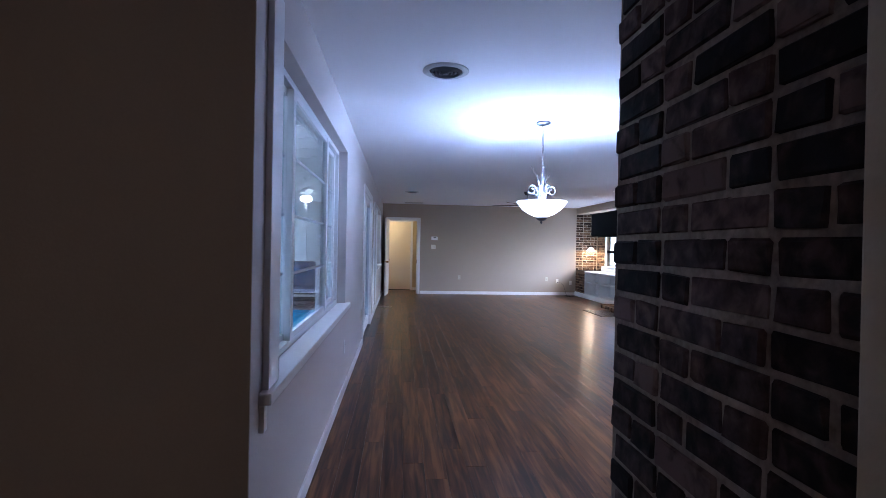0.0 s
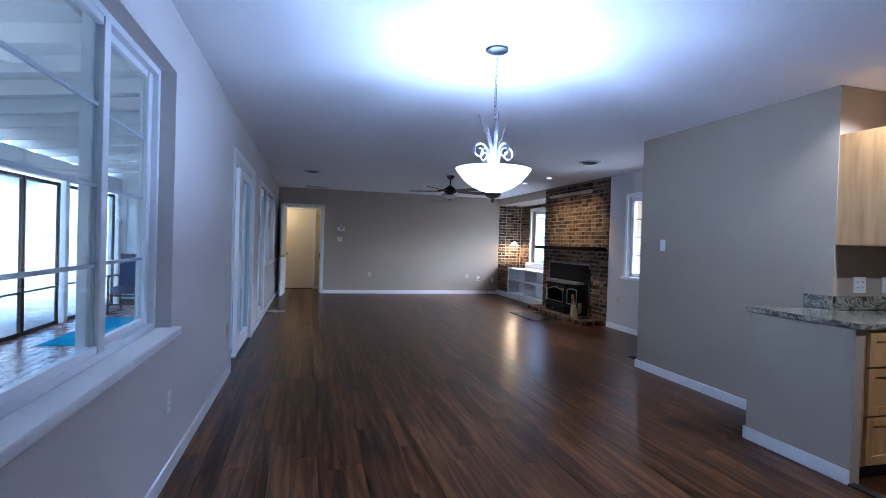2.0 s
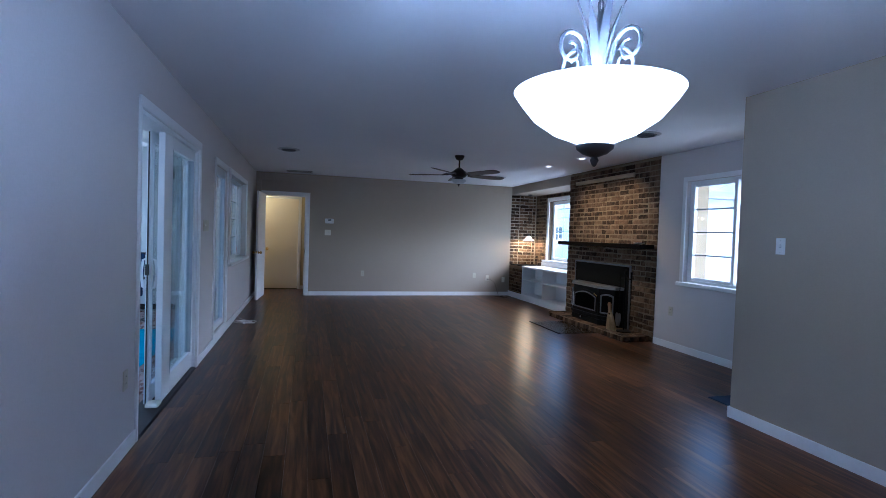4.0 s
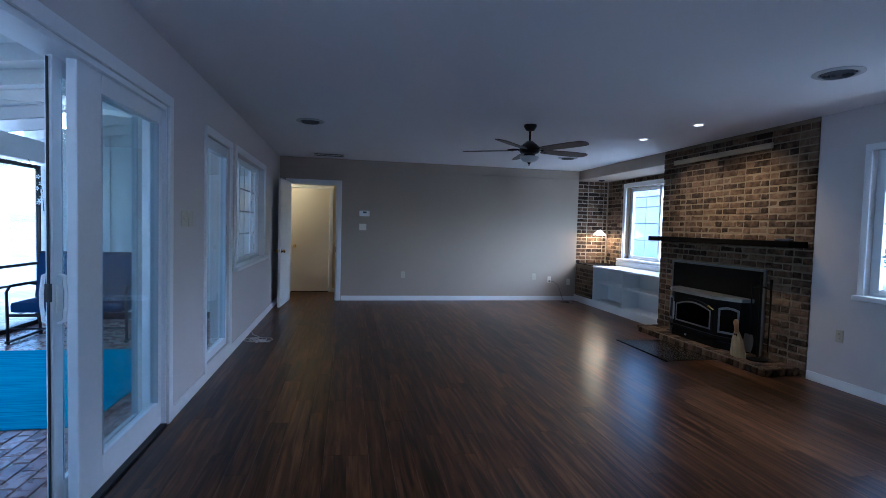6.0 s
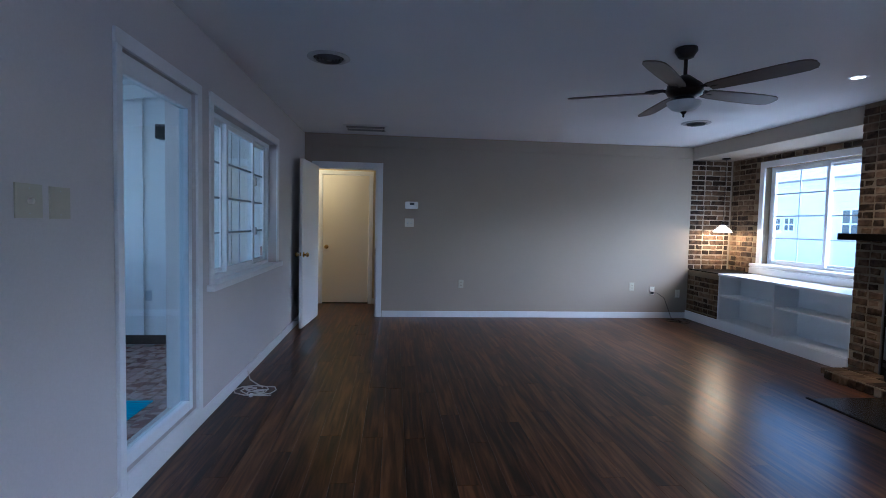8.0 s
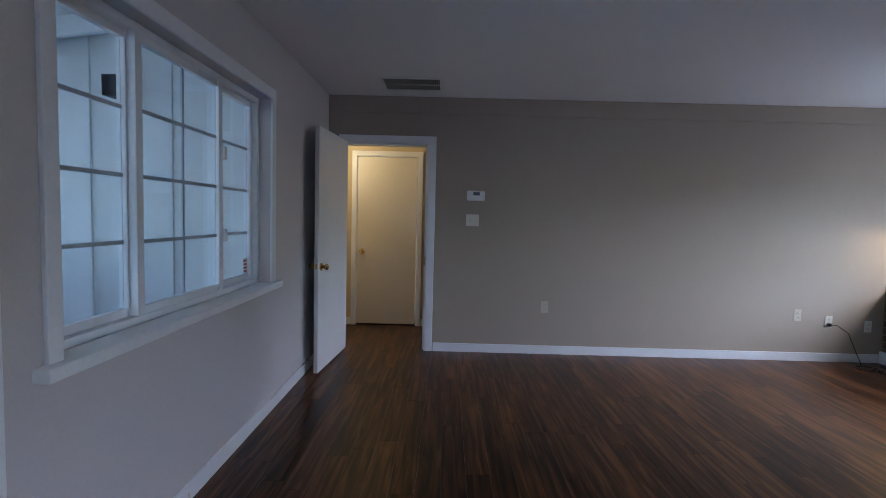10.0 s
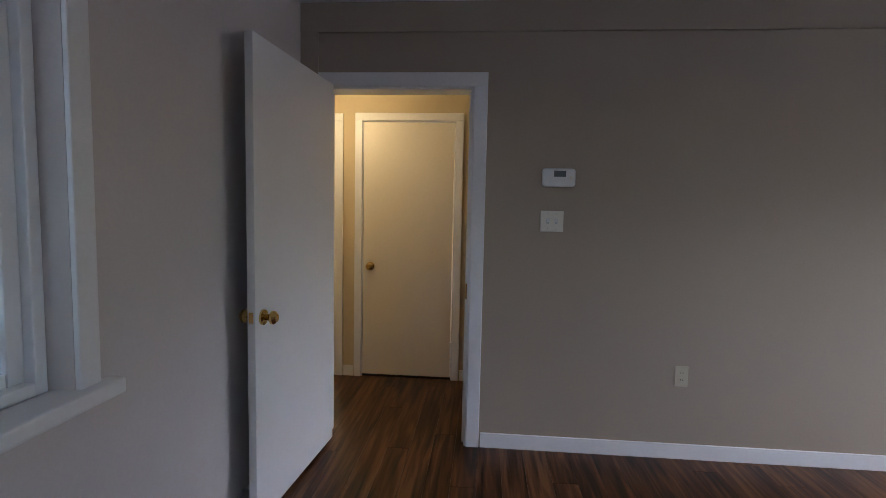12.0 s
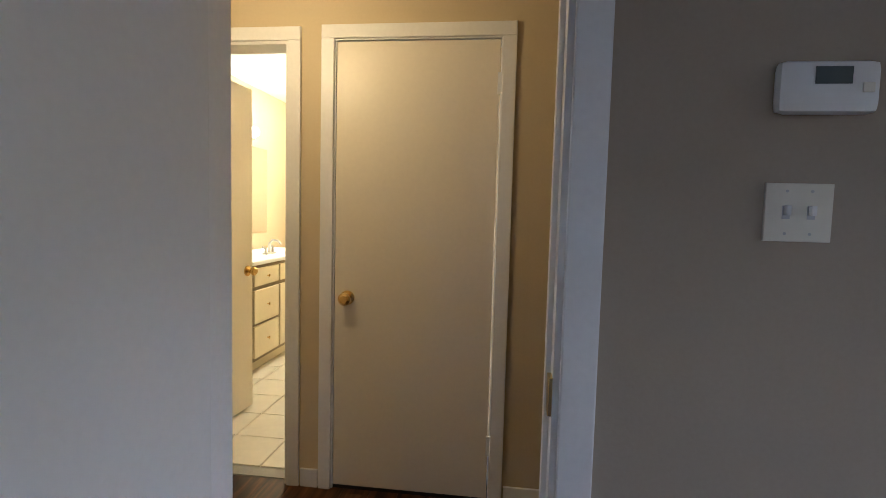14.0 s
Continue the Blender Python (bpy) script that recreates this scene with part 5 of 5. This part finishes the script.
for x in (0.0, W):
    part("arm", tubed([(x, 0.06, 0.0), (x, 0.04, 0.55), (x, 0.10, 0.60), (x, 0.45, 0.60), (x, 0.66, 0.56)], 0.016, 8), M_BRONZE, se, "", True)
    part("leg", tubed([(x, 0.66, 0.95), (x, 0.60, 0.40), (x, 0.68, 0.0)], 0.016, 8), M_BRONZE, se, "", True)
    part("runner", tubed([(x, 0.02, 0.02), (x, 0.70, 0.02)], 0.014, 8), M_BRONZE, se, "", True)
part("front_rail", tubed([(0, 0.06, 0.30), (W, 0.06, 0.30)], 0.016, 8), M_BRONZE, se, "", True)
part("low_rail", tubed([(0, 0.06, 0.16), (W, 0.06, 0.16)], 0.010, 8), M_BRONZE, se, "", True)
part("back_rail", tubed([(0, 0.64, 0.93), (W, 0.64, 0.93)], 0.016, 8), M_BRONZE, se, "", True)
for i in range(8):
    x = W * (i + 0.5) / 8
    part("slat", tubed([(x, 0.06, 0.30), (x, 0.60, 0.33)], 0.007, 6), M_BRONZE, se)
for i in range(2):
    x0 = 0.03 + i * 0.555
    part("seat_cushion", boxed(x0, x0 + 0.545, 0.03, 0.58, 0.33, 0.44, 0.035), M_NAVY, se, "navy seat cushion", True)
    bc = part("back_cushion", boxed(x0, x0 + 0.545, 0.0, 0.11, 0.0, 0.52, 0.035), M_NAVY, se, "navy back cushion", True)
    bc.matrix_basis = pose(0, 0.47, 0.43, -12, 0, 0)
sc = thing("wall_sconce", "dark boxy wall lamp on the porch wall", "wall lamp", pose(-1.27, PORCH_Y - 0.02, 2.22))
part("backplate", boxed(-0.07, 0.07, -0.015, 0.0, -0.09, 0.09, 0.004), M_PORCHWHITE, sc)
part("housing", boxed(-0.075, 0.055, -0.15, -0.015, -0.075, 0.075, 0.006), M_BLACK, sc)
plate("outlet", pose(-1.50, PORCH_Y - 0.001, 0.44), "grey weatherproof outlet on the porch wall", "outlet", mat=M_MUNTIN, group="outlets")
fl = thing("hanging_orchid", "white orchid sprays hanging by the porch post", "flowers", pose(-2.80, 12.5, 1.96))
part("stem", tubed([(-0.09, 0, 0.12), (0.05, -0.02, -0.1), (0.10, -0.05, -0.3), (0.12, -0.06, -0.55)], 0.004, 6), M_LEAF, fl, "", True)
rr = random.Random(5)
for i in range(16):
    bm = bmesh.new()
    c = Vector((0.04 + 0.10 * rr.random(), -0.07 + 0.10 * rr.random(), -0.03 * i - 0.02))
    for p in range(5):
        a = 2 * math.pi * p / 5
        q = [bm.verts.new(c + Vector((0.028 * math.cos(a + d) * s, -0.01 * s, 0.028 * math.sin(a + d) * s))) for d, s in ((0, 0.1), (-0.5, 0.8), (0, 1.15), (0.5, 0.8))]
        bm.faces.new(q)
    part("blossom", bm, M_TRIM, fl)

# ---- outdoors ----
structure("ground", boxed(-120, 120, -120, 140, -0.6, -0.28), M_GROUND, "leaf-strewn pale ground around the house", "ground")


def far_house(name, label, m, w, d, h, wins, roof=1.8):
    """A sided house with its front in the plane y = 0 facing -y."""
    hs = thing(name, label, "house", m)
    part("wall", boxed(0, w, 0, d, 0, h), M_SIDING, hs)
    n = int(h / 0.2)
    for i in range(n):
        part("clapboard", boxed(0, w, -0.018, -0.002, i * 0.2, i * 0.2 + 0.19), M_SIDING, hs)
    bm = bmesh.new()
    v = [bm.verts.new(p) for p in ((-0.4, -0.5, h), (w + 0.4, -0.5, h), (w + 0.4, d + 0.5, h), (-0.4, d + 0.5, h), (-0.4, d / 2, h + roof), (w + 0.4, d / 2, h + roof))]
    for q in ((0, 1, 5, 4), (2, 3, 4, 5), (0, 4, 3), (1, 2, 5), (0, 3, 2, 1)):
        bm.faces.new([v[i] for i in q])
    part("roof", bm, M_ROOF, hs)
    for x0, x1, z0, z1 in wins:
        wd = part("window", boxed(x0 - 0.08, x1 + 0.08, -0.05, -0.02, z0 - 0.08, z1 + 0.08), M_TRIM, hs)
        part("pane", boxed(x0, x1, -0.058, -0.05, z0, z1), M_DARKGLASS, wd)
        part("mullion", boxed((x0 + x1) / 2 - 0.03, (x0 + x1) / 2 + 0.03, -0.066, -0.058, z0, z1), M_TRIM, wd)
        part("mullion", boxed(x0, x1, -0.066, -0.059, (z0 + z1) / 2 - 0.025, (z0 + z1) / 2 + 0.025), M_TRIM, wd)
    return hs


far_house("neighbour_house", "white sided house across the garden with dark windows", pose(16.0, 34.0, -0.28, 0, 0, -90), 14, 8, 3.4, ((2.3, 3.1, 1.5, 2.3), (8.0, 8.9, 1.6, 2.05), (9.15, 9.55, 1.6, 2.05), (11.6, 12.2, 1.4, 2.3)))
far_house("garage_building", "white board-sided garage beyond the porch", pose(-7.2, 6.5, -0.28, 0, 0, 90), 13, 6, 3.0, ((9.2, 10.4, 1.3, 2.6),), 1.4)


def bare_tree(m, h, seed):
    """A leafless tree: tapered trunk with forking limbs."""
    rr = random.Random(seed)
    t = thing("bare_tree", "leafless grey-barked tree in the garden", "tree", m, "garden trees")
    bm = bmesh.new()
    tube(bm, [(0, 0, -0.1), (0.05, 0.02, h * 0.3), (-0.04, 0.05, h * 0.6), (0.03, 0, h)], [0.20, 0.15, 0.10, 0.03], 10)
    part("trunk", bm, M_BARK, t, "", True)
    bm = bmesh.new()
    for i in range(26):
        z = h * (0.25 + 0.7 * i / 26)
        a, ln = rr.random() * 6.28, h * (0.42 - 0.30 * i / 26) * (0.7 + 0.5 * rr.random())
        p = Vector((0, 0, z))
        pts = [p]
        for k in range(4):
            p = p + Vector((math.cos(a) * ln / 4, math.sin(a) * ln / 4, ln / 4 * (0.5 + 0.4 * rr.random())))
            a += rr.uniform(-0.4, 0.4)
            pts.append(p)
        tube(bm, pts, [0.05, 0.04, 0.028, 0.016, 0.006], 6)
        for k in range(1, 5):
            for s in (-1, 1):
                b = a + s * rr.uniform(0.5, 1.0)
                e = pts[k] + Vector((math.cos(b), math.sin(b), rr.uniform(0.1, 0.7))) * ln * 0.28
                tube(bm, [pts[k], (pts[k] + e) / 2 + Vector((0, 0, 0.05)), e], [0.014, 0.009, 0.003], 5)
    part("limbs", bm, M_BARK, t)
    return t


for k, (tx, ty, th_) in enumerate(((19.5, 15.0, 9), (23.5, 20.0, 11), (21.2, 13.2, 8), (25.5, 16.0, 12), (26.0, 12.0, 10), (20.8, 17.6, 9), (24.0, 22.8, 11), (22.8, 16.4, 8))):
    bare_tree(pose(tx, ty, -0.28, 0, 0, 40 * k), th_, 11 + k)


def shrub(m, r, seed):
    rr = random.Random(seed)
    s = thing("garden_shrub", "loose evergreen shrub below the window", "shrub", m, "garden shrubs")
    bm = bmesh.new()
    for i in range(9):
        a = rr.random() * 6.28
        tube(bm, [(0, 0, 0), (0.3 * r * math.cos(a), 0.3 * r * math.sin(a), r * 0.6), (0.7 * r * math.cos(a), 0.7 * r * math.sin(a), r * 1.1)], [0.02, 0.014, 0.005], 5)
    part("stems", bm, M_BARK, s)
    bm = bmesh.new()
    for i in range(900):
        u = Vector((rr.gauss(0, 1), rr.gauss(0, 1), rr.gauss(0, 1))).normalized() * r * (0.45 + 0.6 * rr.random() ** 0.6)
        c = Vector((u.x, u.y, r * 0.75 + u.z * 0.75))
        d1 = Vector((rr.gauss(0, 1), rr.gauss(0, 1), rr.gauss(0, 1))).normalized() * 0.05 * max(1, r / 0.6)
        d2 = d1.orthogonal().normalized() * 0.02 * max(1, r / 0.6)
        bm.faces.new([bm.verts.new(c + d1), bm.verts.new(c + d2), bm.verts.new(c - d1), bm.verts.new(c - d2)])
    part("leaves", bm, M_LEAF, s)


for k, (tx, ty, r) in enumerate(((8.3, 9.6, 0.55), (8.9, 11.4, 0.5), (8.6, 14.6, 0.6), (8.4, 16.4, 0.5), (17.5, 15.6, 1.4), (18.5, 13.2, 1.2), (19.5, 17.5, 1.5))):
    shrub(pose(tx, ty, -0.28), r, 31 + k)

# ---- bricks, planks, pavers and tiles ----
def piece_mesh(name, sx, sy, sz, mat, chamfer=0.004, rough=0.0, seed=0):
    """A worn block centred on its origin, with a chamfered front on -y."""
    rr = random.Random(seed)
    bm = bmesh.new()
    box(bm, -sx / 2, sx / 2, -sy / 2, sy / 2, -sz / 2, sz / 2)
    bmesh.ops.bevel(bm, geom=list(bm.edges), offset=chamfer, segments=1, affect="EDGES")
    if rough:
        for v in bm.verts:
            v.co += Vector((rr.uniform(-1, 1), rr.uniform(-1, 1), rr.uniform(-1, 1))) * rough
    return mesh_of(name, bm, mat)


def brick_face(parent, length, height, place, seed, limit=400, hole=None, z0=0.0, course=0.072, joint=0.014, start=0, mat=M_BRICK, chamfer=0.007, wear=0.0048):
    """Flemish bond on a plane: place(u, z, out, turn) gives the pose of a brick. hole: tells where none is laid."""
    rr = random.Random(seed)
    bh, st, hd = course - joint, 0.205, 0.095
    meshes = {(k, v): piece_mesh("brick", w, 0.05, bh, mat, chamfer, wear, 10 * k + v) for k, w in ((0, st), (1, hd)) for v in range(4)}
    loose, n = bmesh.new(), 0
    for row in range(int((height - z0) / course + 0.001)):
        z = z0 + row * course + course / 2
        u = -(0.11 if (row + start) % 2 else -0.0) - rr.random() * 0.015
        k = 0
        while u < length - 0.02:
            kind = k % 2
            w = hd if kind else st
            a, b = max(u, 0.0), min(u + w, length)
            if b - a > 0.03 and not (hole and hole((a + b) / 2, z)):
                out = rr.uniform(-0.003, 0.004)
                if n < limit:
                    if b - a > w - 0.004:
                        ob = bpy.data.objects.new("brick", meshes[kind, rr.randrange(4)])
                    else:
                        ob = bpy.data.objects.new("brick", piece_mesh("brick", b - a, 0.05, bh, mat, 0.005, 0.002, n))
                    scene.collection.objects.link(ob)
                    ob.parent = parent
                    ob.matrix_basis = place((a + b) / 2, z, out) @ pose(0, 0, 0, rr.uniform(-0.6, 0.6), 0, rr.uniform(-0.5, 0.5))
                else:
                    m = place((a + b) / 2, z, out)
                    vs = [loose.verts.new(m @ Vector((x * (b - a) / 2, y * 0.025, q * bh / 2))) for x in (-1, 1) for y in (-1, 1) for q in (-1, 1)]
                    for f in ((0, 1, 3, 2), (4, 6, 7, 5), (0, 4, 5, 1), (2, 3, 7, 6), (0, 2, 6, 4), (1, 5, 7, 3)):
                        loose.faces.new([vs[i] for i in f])
                n += 1
            u += w + joint
            k += 1
    if loose.verts:
        tagged(part("brickwork", loose, M_BRICKS, parent), kind="stuff")
    else:
        loose.free()


OB = bpy.data.objects
# foyer side of the kitchen chimney, and its kitchen face below and above the mantel
brick_face(OB["wall_kitchen_chimney"], 0.758, CE, lambda u, z, o: pose(1.0635 - o, 0.853 + u, z, 0, 0, -90), 1, 300, mat=M_OLDBRICK, chamfer=0.004, wear=0.003)
brick_face(OB["wall_kitchen_chimney"], 1.62, CE, lambda u, z, o: pose(1.073 + u, 1.598 + o, z, 0, 0, 180), 2, 0, start=1)
# living room chimney, but for the stove's recess
brick_face(OB["wall_chimney"], C1 - C0, CE, lambda u, z, o: pose(RW + 0.011 - o, C0 + u, z, 0, 0, -90), 3, 300, lambda u, z: 9.68 < C0 + u < 11.18 and z < 0.985)
brick_face(OB["wall_chimney"], AW - RW - 0.02, HB, lambda u, z, o: pose(RW + 0.02 + u, C1 - 0.018 + o, z, 0, 0, 180), 4, 0)
# alcove: end wall, window wall, low block
inside = lambda u, z: WIN4[0] - 0.09 < C1 + u < WIN4[1] + 0.09 and WIN4[2] - 0.1 < z < WIN4[3] + 0.09
brick_face(OB["wall_alcove"], FW - C1 - 0.02, HB, lambda u, z, o: pose(AW + 0.018 - o, C1 + u, z, 0, 0, -90), 5, 250, inside, z0=0.72)
brick_face(OB["wall_north"], AW - RW - 0.03, HB, lambda u, z, o: pose(RW + 0.004 + u, FW + 0.017 + o, z, 0, 0, 0), 6, 250, z0=0.72, start=1)
brick_face(OB["wall_shelf_base"], 0.69, 0.715, lambda u, z, o: pose(RW + 0.027 - o, 13.45 + u, z, 0, 0, -90), 7, 100)
# hearth edge: bricks on end along the front, flat bricks on top
soldier = piece_mesh("brick", 0.066, 0.05, 0.064, M_BRICK, 0.005, 0.002, 77)
topper = piece_mesh("brick", 0.098, 0.20, 0.05, M_BRICK, 0.005, 0.002, 78)
rr = random.Random(9)
for i in range(27):
    ob = new("brick", soldier)
    ob.parent, ob.matrix_basis = OB["hearth"], pose(HX + 0.005 - rr.uniform(0, 0.004), C0 + 0.10 + i * 0.0775, 0.036, rr.uniform(-1, 1), 0, -90)
for i in range(5):
    ob = new("brick", soldier)
    ob.parent, ob.matrix_basis = OB["hearth"], pose(HX + 0.035 + i * 0.0775, C0 + 0.088 - rr.uniform(0, 0.004), 0.036, rr.uniform(-1, 1), 0, 0)
for i in range(20):
    for j in range(2):
        ob = new("brick", topper)
        ob.parent, ob.matrix_basis = OB["hearth"], pose(HX + 0.105 + j * 0.213, C0 + 0.115 + i * 0.108, 0.052 + rr.uniform(0, 0.003), 0, 0, 90)

# floor planks: the nearest ones are pieces, the rest is joined
rr = random.Random(21)
PW, gap = 0.128, 0.0004
rest, near_n = bmesh.new(), 0
lengths = (0.92, 1.22, 1.53, 1.83)
plank_meshes = {}
for ln in lengths:
    bm = bmesh.new()
    box(bm, -PW / 2 + gap, PW / 2 - gap, -ln / 2 + gap, ln / 2 - gap, -0.012, 0.0)
    bmesh.ops.bevel(bm, geom=[e for e in bm.edges if all(v.co.z > -0.001 for v in e.verts)], offset=0.0006, segments=1, affect="EDGES")
    plank_meshes[ln] = mesh_of("plank", bm, M_FLOOR)
for col in range(-13, 53):
    x = LW + 0.016 + PW / 2 + col * PW
    y = 14.16 if col < 0 else -2.5 - rr.random() * 1.5
    while y < 15.26:
        ln = lengths[rr.randrange(4)]
        yc = y + ln / 2
        if 0.0 < x < 2.95 and 1.5 < yc < 14.2 and near_n < 300 and y + ln < 15.26:
            ob = bpy.data.objects.new("plank", plank_meshes[ln])
            scene.collection.objects.link(ob)
            ob.parent, ob.matrix_basis = floor, pose(x, yc, 0)
            near_n += 1
        else:
            a, b = max(y, -2.7) + gap, min(y + ln, 15.28) - gap
            if b - a > 0.05:
                box(rest, x - PW / 2 + gap, x + PW / 2 - gap, a, b, -0.011, 0.0)
        y += ln
tagged(part("planks", rest, M_FLOORS, floor), kind="stuff")

# porch pavers in running bond along the porch
rr = random.Random(22)
paver = piece_mesh("brick", 0.098, 0.198, 0.04, M_PAVER, 0.004, 0.001, 5)
rest, n = bmesh.new(), 0
for col in range(26):
    x = -0.30 - col * 0.106
    y = 2.0 + (0.103 if col % 2 else 0.0)
    while y < PORCH_Y - 0.1:
        if n < 300 and x > -1.3 and 7.0 < y < 13.0 and not (9.1 < y < 11.1 and x < -0.7):
            ob = bpy.data.objects.new("brick", paver)
            scene.collection.objects.link(ob)
            ob.parent, ob.matrix_basis = pf, pose(x, y, PORCH_Z - 0.02 + rr.uniform(-0.002, 0), rr.uniform(-0.3, 0.3), rr.uniform(-0.3, 0.3), 0)
            n += 1
        else:
            box(rest, x - 0.049, x + 0.049, y - 0.099, y + 0.099, PORCH_Z - 0.03, PORCH_Z - rr.uniform(0, 0.002))
        y += 0.206
tagged(part("pavers", rest, M_PAVERS, pf), kind="stuff")

# bathroom tiles
tile = piece_mesh("tile", 0.300, 0.300, 0.010, M_TILE, 0.002)
for i in range(6):
    for j in range(11):
        ob = new("tile", tile)
        ob.parent, ob.matrix_basis = OB["floor_bath"], pose(-0.195 - i * 0.305, 15.53 + j * 0.305, -0.004)
